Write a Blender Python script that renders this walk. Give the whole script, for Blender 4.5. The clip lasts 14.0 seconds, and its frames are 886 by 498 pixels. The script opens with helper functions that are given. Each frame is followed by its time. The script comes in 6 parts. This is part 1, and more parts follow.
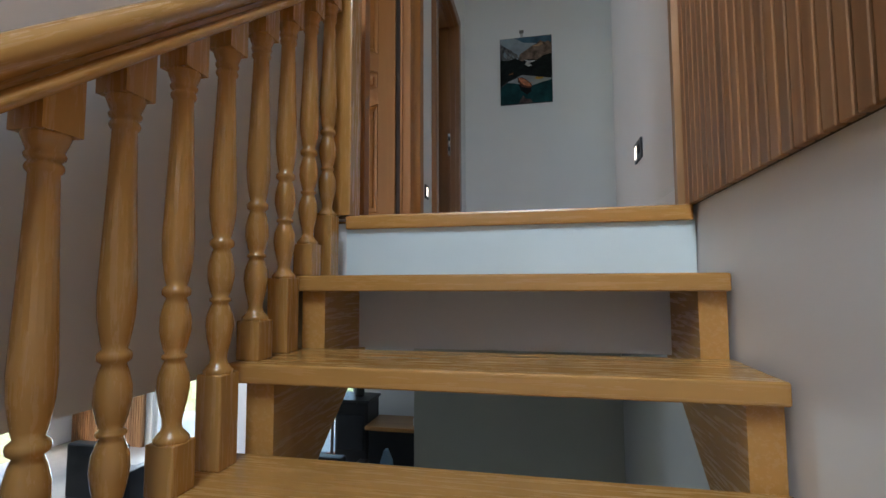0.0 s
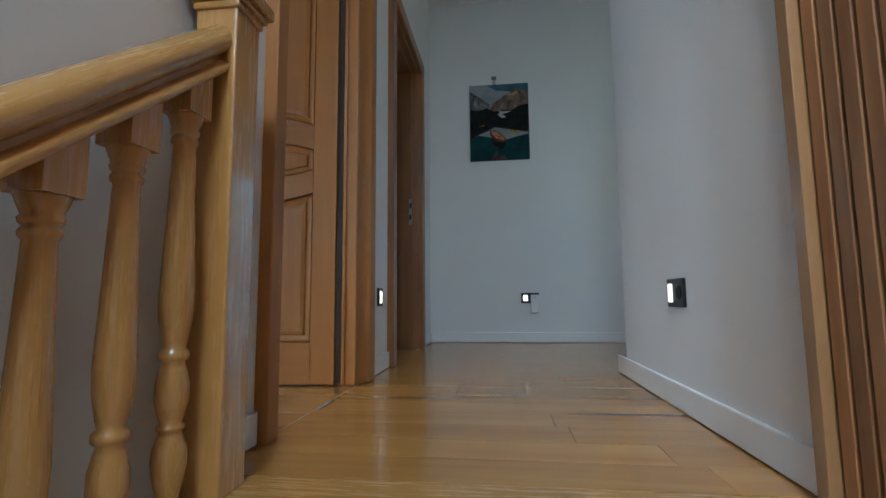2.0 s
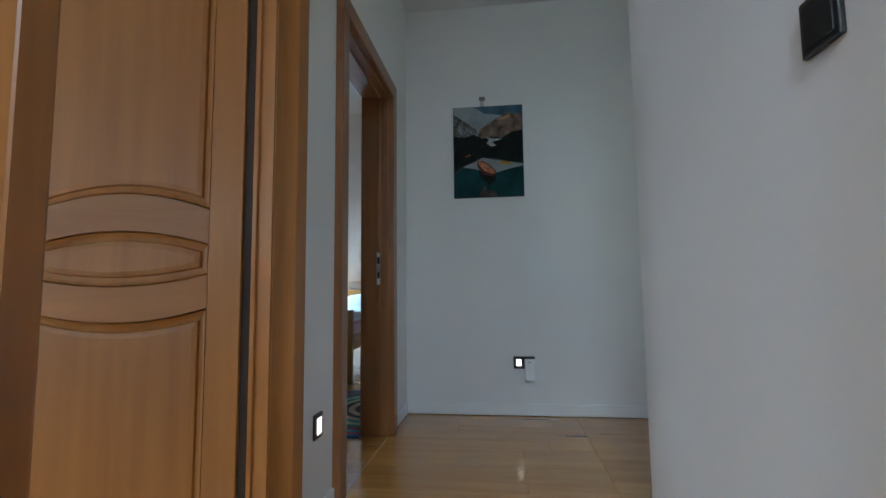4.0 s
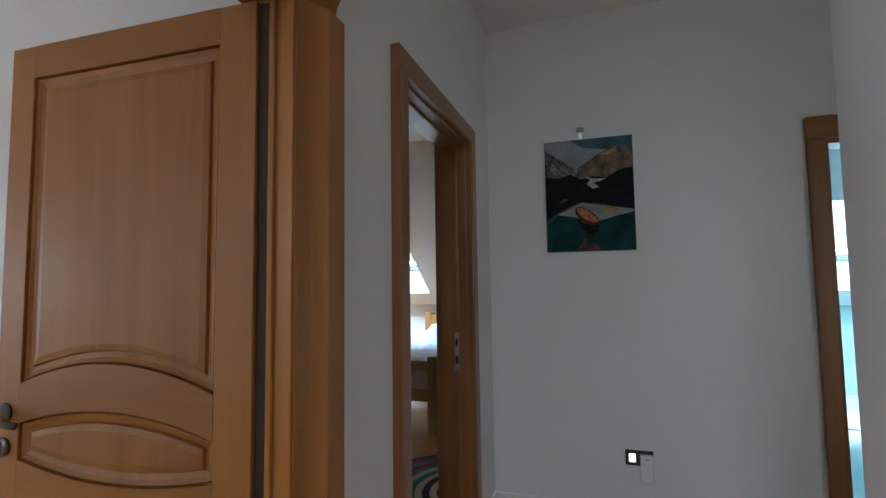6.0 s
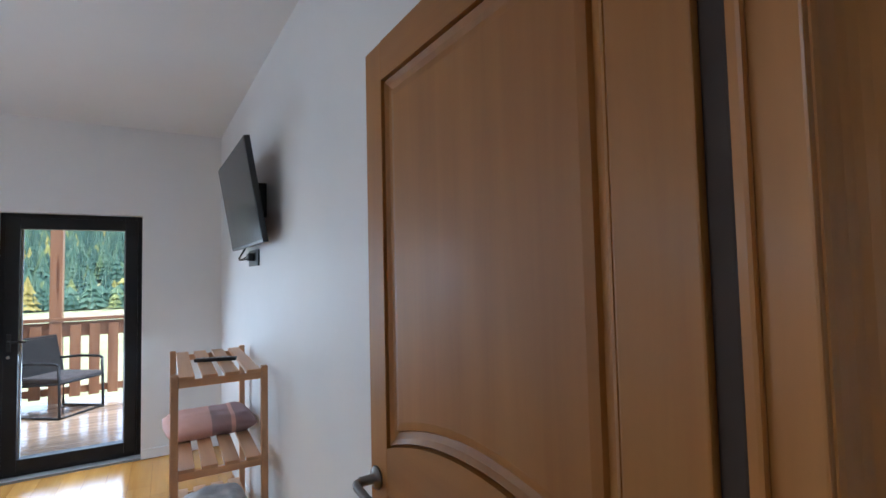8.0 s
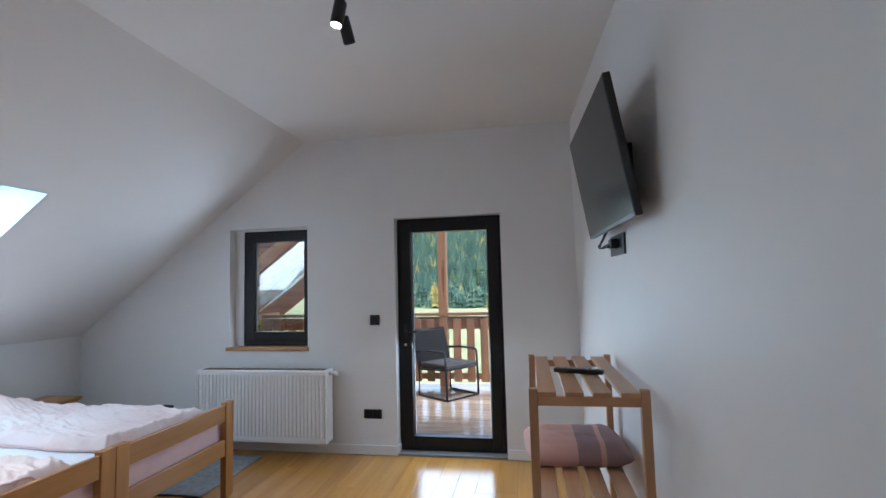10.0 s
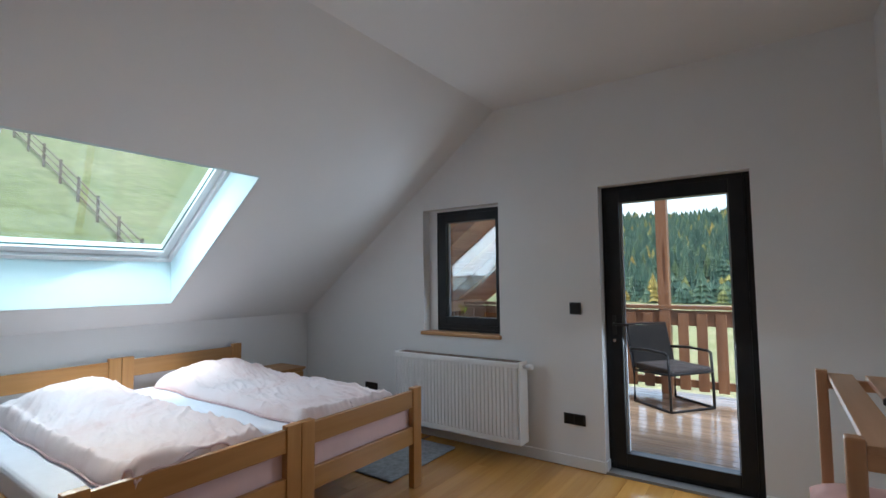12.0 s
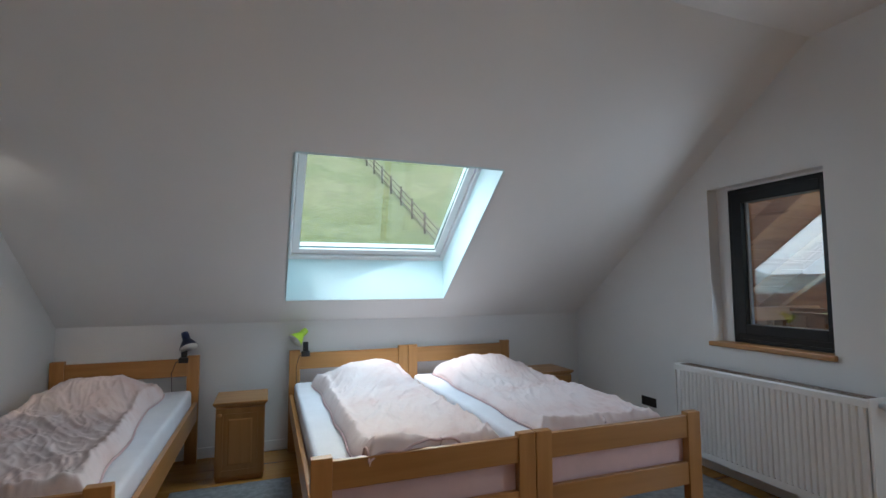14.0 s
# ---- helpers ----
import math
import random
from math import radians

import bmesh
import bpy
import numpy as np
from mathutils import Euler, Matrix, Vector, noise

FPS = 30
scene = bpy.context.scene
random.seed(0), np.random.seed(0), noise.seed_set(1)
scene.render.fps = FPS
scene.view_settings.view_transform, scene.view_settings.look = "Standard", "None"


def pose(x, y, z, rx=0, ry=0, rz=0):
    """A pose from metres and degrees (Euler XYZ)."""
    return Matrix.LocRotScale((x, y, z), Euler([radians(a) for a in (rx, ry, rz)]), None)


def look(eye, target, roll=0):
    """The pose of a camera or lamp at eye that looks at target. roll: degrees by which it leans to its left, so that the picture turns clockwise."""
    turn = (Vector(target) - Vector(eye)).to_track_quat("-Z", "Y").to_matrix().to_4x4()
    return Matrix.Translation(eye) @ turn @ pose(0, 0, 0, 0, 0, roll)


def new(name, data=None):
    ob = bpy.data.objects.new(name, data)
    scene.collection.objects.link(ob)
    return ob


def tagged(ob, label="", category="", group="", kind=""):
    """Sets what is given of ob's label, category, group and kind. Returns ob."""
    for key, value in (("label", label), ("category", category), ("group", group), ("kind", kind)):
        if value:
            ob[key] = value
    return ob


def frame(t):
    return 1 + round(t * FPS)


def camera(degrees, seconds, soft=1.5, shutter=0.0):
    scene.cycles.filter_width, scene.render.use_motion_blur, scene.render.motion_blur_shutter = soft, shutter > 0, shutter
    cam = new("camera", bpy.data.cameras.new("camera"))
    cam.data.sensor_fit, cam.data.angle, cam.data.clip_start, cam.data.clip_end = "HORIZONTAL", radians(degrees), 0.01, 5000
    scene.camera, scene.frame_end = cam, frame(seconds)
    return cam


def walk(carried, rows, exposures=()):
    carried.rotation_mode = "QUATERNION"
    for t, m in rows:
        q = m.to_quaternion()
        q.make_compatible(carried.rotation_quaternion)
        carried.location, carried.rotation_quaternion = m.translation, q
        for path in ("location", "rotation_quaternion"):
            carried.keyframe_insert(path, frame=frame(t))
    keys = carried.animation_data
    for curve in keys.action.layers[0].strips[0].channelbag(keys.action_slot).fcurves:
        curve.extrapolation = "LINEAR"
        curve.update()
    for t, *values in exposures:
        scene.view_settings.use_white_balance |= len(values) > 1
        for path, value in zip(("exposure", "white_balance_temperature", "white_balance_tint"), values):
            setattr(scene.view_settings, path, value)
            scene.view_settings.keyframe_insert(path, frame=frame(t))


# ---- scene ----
cam = camera(86.1, 14.0)
PATH = [
    (0, (0.206, 0.238, -0.227), (-0.2, 2.191, -0.083), -0.2),
    (0.5, (0.149, 0.388, -0.074), (-0.232, 2.345, 0.076), -0.0),
    (1, (0.102, 0.561, 0.097), (-0.223, 2.526, 0.269), 0.1),
    (1.5, (0.117, 0.737, 0.225), (-0.158, 2.708, 0.427), -0.4),
    (2, (0.096, 0.887, 0.359), (-0.155, 2.859, 0.572), -0.5),
    (2.5, (0.092, 1.038, 0.481), (-0.15, 3.012, 0.693), -0.6),
    (3, (0.121, 1.209, 0.611), (-0.114, 3.185, 0.811), -0.6),
    (5.5, (0.188, 1.815, 1.269), (-0.231, 3.765, 1.418), -0.5),
    (6, (0.135, 1.948, 1.388), (-0.49, 3.843, 1.526), -0.8),
    (6.5, (0.098, 2.113, 1.447), (-0.867, 3.86, 1.585), -1.0),
    (7, (0.016, 2.233, 1.516), (-1.325, 3.714, 1.616), -1.0),
    (7.5, (-0.141, 2.311, 1.533), (-1.711, 3.547, 1.614), -1.3),
    (8, (-0.346, 2.393, 1.525), (-2.074, 3.396, 1.623), -1.3),
    (8.5, (-0.551, 2.444, 1.505), (-2.405, 3.184, 1.622), -1.4),
    (9, (-0.753, 2.452, 1.494), (-2.713, 2.827, 1.626), -1.4),
    (11.5, (-1.531, 2.323, 1.409), (-3.244, 1.3, 1.552), -1.0),
    (12, (-1.678, 2.304, 1.392), (-3.314, 1.161, 1.522), -0.6),
    (12.5, (-1.805, 2.293, 1.373), (-3.265, 0.931, 1.491), -0.5),
    (13, (-1.922, 2.291, 1.346), (-3.091, 0.671, 1.443), -0.3),
    (13.5, (-2.04, 2.267, 1.349), (-2.987, 0.508, 1.46), -0.3),
    (14, (-2.134, 2.237, 1.345), (-2.819, 0.364, 1.496), -0.3),
]
EXPOSURES = [(0, 2.55, 5800, 9), (1, 2.65, 5450, 6), (2, 2.55, 5250, 3), (3, 2.6, 5250, 3), (5.5, 2.55, 5800, 10), (6.2, 2.33, 5900, 11), (6.8, 2.3, 5750, 11), (7.5, 2.3, 5500, 11), (9, 2.15, 5250, 10), (11.4, 1.45, 5800, 10), (12.5, 1.34, 5750, 10), (14, 1.14, 5850, 10)]
walk(cam, [(t, look(eye, target, roll)) for t, eye, target, roll in PATH], EXPOSURES)

# ---- world, sun, window light ----
world = bpy.data.worlds.new("overcast_sky")
scene.world = world
world.use_nodes = True
wn = world.node_tree
sky = wn.nodes.new("ShaderNodeTexSky")
sky.sky_type = "NISHITA"
sky.sun_disc = False
sky.sun_elevation, sky.sun_rotation = radians(38), radians(200)
sky.dust_density, sky.air_density = 4.0, 1.0
wn.links.new(sky.outputs[0], wn.nodes["Background"].inputs[0])
wn.nodes["Background"].inputs[1].default_value = 0.15


def lamp(name, kind, m, energy, color=(1, 1, 1), **extra):
    data = bpy.data.lights.new(name, kind)
    data.energy, data.color = energy, color
    if kind == "AREA":
        data.shape, data.size, data.size_y = "RECTANGLE", extra["w"], extra["h"]
    elif kind == "SUN":
        data.angle = radians(extra["angle"])
    else:
        data.shadow_soft_size = extra["r"]
        if kind == "SPOT":
            data.spot_size, data.spot_blend = radians(extra["cone"]), 0.6
    ob = new(name, data)
    ob.matrix_world = m
    return ob


SKYBLUE = (0.80, 0.92, 1.0)
lamp("sun", "SUN", look((0, 0, 30), (-9, -9, 0)), 1.5, (1, 0.96, 0.9), angle=16)
lamp("sky_through_balcony_door", "AREA", look((-5.20, 1.73, 1.05), (-4.1, 1.73, 0.25)), 5.6, SKYBLUE, w=0.75, h=1.75)
lamp("sky_through_gable_window", "AREA", look((-5.17, 0.03, 1.5), (-3.9, 0.03, 1.25)), 2.1, SKYBLUE, w=0.5, h=0.8)
lamp("sky_through_skylight", "AREA", look((-2.92, -0.80, 3.35), (-2.92, -1.35, 1.6)), 20, (0.68, 0.94, 0.99), w=1.5, h=1.3)
lamp("sky_at_skylight_pane", "AREA", look((-2.92, -1.285, 1.84), (-3.35, -0.1, 0.35)), 4.5, (0.86, 0.95, 1.0), w=1.1, h=1.2)
lamp("sky_through_far_skylight", "AREA", look((-2.95, 7.60, 3.35), (-2.95, 8.15, 1.6)), 105, (0.62, 0.86, 1.0), w=1.5, h=1.3)
lamp("sky_through_bathroom_skylight", "AREA", look((2.68, 7.60, 3.35), (2.68, 8.15, 1.6)), 75, (0.62, 0.88, 1.0), w=1.5, h=1.3)
# fill light from the recess, added to brighten the wall between the doors
lamp("recess_fill_light", "AREA", look((2.26, 3.59, 1.55), (0.0, 3.2, 1.35)), 0.45, (1.0, 0.97, 0.88), w=0.42, h=1.05)
lamp("sky_through_living_room_doors", "AREA", look((-5.55, 6.9, -1.7), (-3.0, 2.0, -1.5)), 8, SKYBLUE, w=0.9, h=2.0)
lamp("sky_through_stair_skylight", "AREA", look((0.05, -1.1, 3.10), (0.05, -0.75, 0.0)), 14.5, (0.80, 0.93, 1.0), w=0.95, h=1.5)



# ---- materials ----
def material(name, rough=0.5, metal=0.0, coat=0.0):
    m = bpy.data.materials.new(name)
    m.use_nodes = True
    b = m.node_tree.nodes["Principled BSDF"]
    b.inputs["Roughness"].default_value = rough
    b.inputs["Metallic"].default_value = metal
    b.inputs["Coat Weight"].default_value = coat
    b.inputs["Coat Roughness"].default_value = 0.12
    return m, m.node_tree.nodes, m.node_tree.links, b


def coords(n, l, scale, rot=(0, 0, 0)):
    tc = n.new("ShaderNodeTexCoord")
    mp = n.new("ShaderNodeMapping")
    mp.inputs["Scale"].default_value = scale
    mp.inputs["Rotation"].default_value = rot
    l.new(tc.outputs["Object"], mp.inputs[0])
    return mp


def noise_node(n, l, mp, scale, detail=5, rough=0.6):
    t = n.new("ShaderNodeTexNoise")
    t.inputs["Scale"].default_value = scale
    t.inputs["Detail"].default_value = detail
    t.inputs["Roughness"].default_value = rough
    l.new(mp.outputs[0], t.inputs["Vector"])
    return t


def ramp(n, l, src, stops):
    r = n.new("ShaderNodeValToRGB")
    e = r.color_ramp.elements
    while len(e) < len(stops):
        e.new(0.5)
    for i, (p, c) in enumerate(stops):
        e[i].position, e[i].color = p, (*c, 1)
    l.new(src, r.inputs[0])
    return r


def mixed(n, l, mode, a, b, f):
    m = n.new("ShaderNodeMix")
    m.data_type, m.blend_type = "RGBA", mode
    if hasattr(f, "links"):
        l.new(f, m.inputs[0])
    else:
        m.inputs[0].default_value = f
    for sock, v in ((m.inputs[6], a), (m.inputs[7], b)):
        if isinstance(v, tuple):
            sock.default_value = (*v, 1)
        else:
            l.new(v, sock)
    return m.outputs[2]


def bump(n, l, b, src, strength, dist):
    k = n.new("ShaderNodeBump")
    k.inputs["Strength"].default_value, k.inputs["Distance"].default_value = strength, dist
    l.new(src, k.inputs["Height"])
    l.new(k.outputs[0], b.inputs["Normal"])


def wood(name, dark, light, axis, rough=0.3, coat=0.35, vary=0.12, knots=False):
    """Varnished timber with its grain along one axis."""
    m, n, l, b = material(name, rough, 0, coat)
    s = [14.0, 14.0, 14.0]
    s["xyz".index(axis)] = 0.9
    mp = coords(n, l, s)
    info = n.new("ShaderNodeObjectInfo")
    add = n.new("ShaderNodeVectorMath")
    add.operation = "MULTIPLY_ADD"
    add.inputs[1].default_value = (37, 53, 29)
    comb = n.new("ShaderNodeCombineXYZ")
    for i in range(3):
        l.new(info.outputs["Random"], comb.inputs[i])
    l.new(comb.outputs[0], add.inputs[0])
    l.new(mp.outputs[0], add.inputs[2])
    g1 = noise_node(n, l, add, 1.0, 4, 0.55)
    g1.inputs["Distortion"].default_value = 0.4
    g2 = noise_node(n, l, add, 6.5, 4, 0.7)
    mid = tuple((a + c) / 2 for a, c in zip(dark, light))
    c1 = ramp(n, l, g1.outputs["Fac"], [(0.3, dark), (0.5, mid), (0.72, light)])
    c2 = ramp(n, l, g2.outputs["Fac"], [(0.35, (0.72, 0.72, 0.72)), (0.65, (1.08, 1.08, 1.08))])
    col = mixed(n, l, "MULTIPLY", c1.outputs[0], c2.outputs[0], 0.08)
    hsv = n.new("ShaderNodeHueSaturation")
    rng = n.new("ShaderNodeMapRange")
    rng.inputs[3].default_value, rng.inputs[4].default_value = 1 - vary, 1 + vary
    l.new(info.outputs["Random"], rng.inputs[0])
    l.new(rng.outputs[0], hsv.inputs["Value"])
    l.new(col, hsv.inputs["Color"])
    col = hsv.outputs[0]
    if knots:
        v = n.new("ShaderNodeTexVoronoi")
        v.inputs["Scale"].default_value = 0.42
        l.new(add.outputs[0], v.inputs["Vector"])
        k = ramp(n, l, v.outputs["Distance"], [(0.0, (0.12, 0.06, 0.03)), (0.09, (0.4, 0.25, 0.15)), (0.14, (1, 1, 1))])
        col = mixed(n, l, "MULTIPLY", col, k.outputs[0], 0.8)
    l.new(col, b.inputs["Base Color"])
    rr = ramp(n, l, g2.outputs["Fac"], [(0.2, (rough * 0.98,) * 3), (0.8, (rough * 1.04,) * 3)])
    l.new(rr.outputs[0], b.inputs["Roughness"])
    if coat < 0.12:
        bump(n, l, b, g2.outputs["Fac"], 0.06, 0.0012)
    return m


def plain(name, col, rough=0.5, metal=0.0, var=0.08, scale=6.0, bumpy=0.0, fine=120.0, coat=0.0):
    """One paint, plastic, metal or cloth with soft stains and a fine relief."""
    m, n, l, b = material(name, rough, metal, coat)
    mp = coords(n, l, (1, 1, 1))
    a = noise_node(n, l, mp, scale, 4)
    f = noise_node(n, l, mp, fine, 3)
    c = ramp(n, l, a.outputs["Fac"], [(0.3, tuple(x * (1 - var) for x in col)), (0.7, tuple(min(1, x * (1 + var)) for x in col))])
    l.new(c.outputs[0], b.inputs["Base Color"])
    if bumpy:
        bump(n, l, b, f.outputs["Fac"], bumpy, 0.002)
    return m


def glowing(name, col, strength):
    m, n, l, b = material(name, 0.4)
    b.inputs["Base Color"].default_value = (*col, 1)
    b.inputs["Emission Color"].default_value = (*col, 1)
    b.inputs["Emission Strength"].default_value = strength
    return m


def clear_glass(name, tint=(0.96, 0.99, 0.98), gloss=0.14):
    """A thin pane: clear, with a mirror gloss that grows towards grazing angles."""
    m, n, l, b = material(name, 0.0)
    tr = n.new("ShaderNodeBsdfTransparent")
    tr.inputs[0].default_value = (*tint, 1)
    gl = n.new("ShaderNodeBsdfGlossy")
    gl.inputs["Roughness"].default_value = 0.005
    lw = n.new("ShaderNodeLayerWeight")
    lw.inputs[0].default_value = 0.5
    pw = n.new("ShaderNodeMath")
    pw.operation, pw.inputs[1].default_value = "POWER", 4.5
    ad = n.new("ShaderNodeMath")
    ad.operation, ad.inputs[1].default_value, ad.inputs[2].default_value = "MULTIPLY_ADD", 0.85, gloss
    mx = n.new("ShaderNodeMixShader")
    l.new(lw.outputs["Facing"], pw.inputs[0])
    l.new(pw.outputs[0], ad.inputs[0])
    l.new(ad.outputs[0], mx.inputs[0])
    l.new(tr.outputs[0], mx.inputs[1])
    l.new(gl.outputs[0], mx.inputs[2])
    l.new(mx.outputs[0], n["Material Output"].inputs[0])
    return m


ST_D, ST_L = (0.475, 0.240, 0.062), (0.515, 0.270, 0.075)
STAIR = {a: wood("varnished_stair_wood_" + a, ST_D, ST_L, a, 0.27, 0.4, 0.07) for a in "xyz"}
DR_D, DR_L = (0.295, 0.114, 0.015), (0.375, 0.160, 0.026)
DOORW = {a: wood("varnished_door_wood_" + a, DR_D, DR_L, a, 0.5, 0.04, 0.05) for a in "xyz"}
FR_D, FR_L = (0.33, 0.125, 0.020), (0.43, 0.18, 0.036)
FRAMEW = {a: wood("varnished_frame_wood_" + a, FR_D, FR_L, a, 0.45, 0.06, 0.05) for a in "xyz"}
D2_D, D2_L = (0.20, 0.08, 0.022), (0.31, 0.13, 0.04)
DOOR2W = {a: wood("dark_door_frame_wood_" + a, D2_D, D2_L, a, 0.34, 0.3, 0.05) for a in "xyz"}
BD_D, BD_L = (0.34, 0.155, 0.042), (0.47, 0.235, 0.074)
BEDW = {a: wood("pine_bed_wood_" + a, BD_D, BD_L, a, 0.36, 0.2) for a in "xyz"}
RACKW = {a: wood("pale_rack_wood_" + a, (0.46, 0.24, 0.12), (0.62, 0.36, 0.19), a, 0.42, 0.1) for a in "xyz"}
DECKW = {a: wood("deck_wood_" + a, (0.30, 0.205, 0.14), (0.47, 0.34, 0.235), a, 0.18, 0.35, 0.2) for a in "xyz"}
BALCW = {a: wood("balcony_timber_" + a, (0.24, 0.105, 0.05), (0.37, 0.18, 0.09), a, 0.5, 0.05, 0.12, True) for a in "xyz"}
EAVEW = {a: wood("pine_soffit_" + a, (0.42, 0.19, 0.085), (0.62, 0.33, 0.16), a, 0.5, 0.05, 0.12, True) for a in "xyz"}
SLATW = wood("walnut_slat_wood", (0.20, 0.088, 0.031), (0.38, 0.19, 0.075), "z", 0.5, 0.05, 0.28)
OAK = wood("oak_floor_wood", (0.42, 0.190, 0.038), (0.53, 0.262, 0.062), "x", 0.20, 0.35, 0.10, True)
PAINT = plain("white_wall_paint", (0.76, 0.755, 0.75), 0.55, 0, 0.025, 1.3, 0.05, 160)
CEILP = plain("white_ceiling_paint", (0.78, 0.77, 0.76), 0.6, 0, 0.02, 1.1, 0.04, 140)
TRIM = plain("white_trim_paint", (0.78, 0.78, 0.78), 0.32, 0, 0.02, 3)
# white boards; the cyan cast of the sky is put into their colour
SKYLIT_LINING = plain("sky_tinted_white_lining", (0.68, 0.83, 0.85), 0.3, 0, 0.02, 3)
# dark brown that paints in the shade of the door's hinge gap
HINGE_SHADE = plain("hinge_gap_shade_brown", (0.035, 0.018, 0.009), 0.7)
DARK = plain("dark_joint", (0.09, 0.05, 0.025), 0.8)
BLACKF = plain("black_window_frame", (0.012, 0.012, 0.013), 0.38, 0, 0.2, 8)
BLACKP = plain("black_plastic", (0.014, 0.014, 0.015), 0.35, 0, 0.15, 10)
SCREEN = plain("dark_screen", (0.02, 0.021, 0.023), 0.22, 0, 0.05, 2)
STEEL = plain("dark_brushed_steel", (0.20, 0.185, 0.17), 0.32, 1.0, 0.1, 20)
CHROME = plain("satin_steel", (0.55, 0.54, 0.52), 0.25, 1.0, 0.05, 20)
BLACKF.node_tree.nodes["Principled BSDF"].inputs["Specular IOR Level"].default_value = 0.25
GLASS = clear_glass("window_glass")
DOORGLASS = clear_glass("balcony_door_glass", (0.97, 0.99, 0.98), 0.03)
GREENGLASS = clear_glass("skylight_glass", (0.92, 0.99, 0.96), 0.045)
RADW = plain("white_radiator_enamel", (0.80, 0.79, 0.77), 0.28, 0, 0.02, 3)
SHEET = plain("white_cotton_sheet", (0.78, 0.78, 0.82), 0.9, 0, 0.04, 5, 0.25, 300)
PINKM = plain("pale_pink_mattress_cloth", (0.66, 0.47, 0.46), 0.9, 0, 0.06, 6, 0.3, 300)


def banded_cloth():
    """Pink cotton with broad mauve-grey bands across it."""
    m, n, l, b = material("pink_cloth_with_grey_bands", 0.9)
    mp = coords(n, l, (1, 1, 1))
    sep = n.new("ShaderNodeSeparateXYZ")
    l.new(mp.outputs[0], sep.inputs[0])
    fin = noise_node(n, l, mp, 240, 3)
    sh = n.new("ShaderNodeMath")
    sh.operation, sh.inputs[1].default_value = "ADD", 0.5
    l.new(sep.outputs["Y"], sh.inputs[0])
    pink, grey = (0.66, 0.40, 0.35), (0.36, 0.24, 0.245)
    r = ramp(n, l, sh.outputs[0], [(0.0, pink), (0.50, grey), (0.60, pink), (0.625, grey)])
    r.color_ramp.interpolation = "CONSTANT"
    l.new(r.outputs[0], b.inputs["Base Color"])
    bump(n, l, b, fin.outputs["Fac"], 0.25, 0.002)
    return m


PILLOWB = banded_cloth()
GREYC = plain("grey_cloth", (0.40, 0.41, 0.42), 0.95, 0, 0.15, 18, 0.6, 220)
RUGG = plain("grey_rug_pile", (0.26, 0.265, 0.27), 0.95, 0, 0.25, 24, 0.9, 260)
LIME = plain("lime_green_enamel", (0.42, 0.62, 0.03), 0.35, 0, 0.04, 4)
NAVY = plain("navy_blue_enamel", (0.012, 0.02, 0.07), 0.35, 0, 0.05, 4)
SHADEIN = plain("white_shade_lining", (0.75, 0.74, 0.70), 0.5, 0, 0.03, 4)
LOWWALL = plain("grey_green_wall_paint", (0.50, 0.51, 0.45), 0.7, 0, 0.04, 1.5)
TILE = plain("pale_blue_tile", (0.55, 0.72, 0.74), 0.12, 0, 0.05, 4)
WARMGLOW = glowing("night_light_lens", (1.0, 0.86, 0.68), 0.36)
SPOTGLOW = glowing("lit_spot_lens", (1.0, 0.86, 0.68), 14)
WICKER = plain("dark_grey_wicker", (0.022, 0.020, 0.019), 0.6, 0, 0.3, 40, 1.0, 140)
CHAIRM = plain("charcoal_chair_metal", (0.03, 0.031, 0.034), 0.4, 0.3, 0.1, 12)
for m_ in (WICKER, CHAIRM):
    m_.node_tree.nodes["Principled BSDF"].inputs["Specular IOR Level"].default_value = 0.15
CUSH = plain("brown_grey_cushion", (0.06, 0.05, 0.048), 0.85, 0, 0.15, 10)
TERRA = plain("terracotta_pot", (0.30, 0.11, 0.06), 0.7)
LEAF = plain("palm_leaf", (0.035, 0.08, 0.02), 0.5, 0, 0.3, 9)
COPPER = plain("old_fence_wood", (0.24, 0.18, 0.15), 0.85, 0, 0.2, 6)


def duvet_cloth():
    m, n, l, b = material("pale_pink_duvet_cloth", 0.88)
    mp = coords(n, l, (1, 1, 1))
    a = noise_node(n, l, mp, 3.0, 5)
    c = ramp(n, l, a.outputs["Fac"], [(0.30, (0.72, 0.53, 0.49)), (0.45, (0.79, 0.65, 0.62)), (0.7, (0.81, 0.71, 0.69))])
    l.new(c.outputs[0], b.inputs["Base Color"])
    w = noise_node(n, l, coords(n, l, (9, 5, 6)), 1.6, 7, 0.62)
    w.inputs["Distortion"].default_value = 1.8
    bump(n, l, b, w.outputs["Fac"], 0.22, 0.010)
    return m


DUVET = duvet_cloth()


def meadow():
    m, n, l, b = material("meadow_grass", 0.95)
    mp = coords(n, l, (1, 1, 1))
    a = noise_node(n, l, mp, 0.16, 6, 0.65)
    f = noise_node(n, l, mp, 2.2, 6, 0.75)
    c = ramp(n, l, a.outputs["Fac"], [(0.30, (0.19, 0.21, 0.075)), (0.46, (0.25, 0.265, 0.12)), (0.56, (0.31, 0.30, 0.155)), (0.7, (0.37, 0.335, 0.19))])
    d = ramp(n, l, f.outputs["Fac"], [(0.35, (0.6, 0.62, 0.55)), (0.62, (1.15, 1.15, 1.1))])
    l.new(mixed(n, l, "MULTIPLY", c.outputs[0], d.outputs[0], 0.8), b.inputs["Base Color"])
    bump(n, l, b, f.outputs["Fac"], 0.8, 0.1)
    return m


GRASS = meadow()


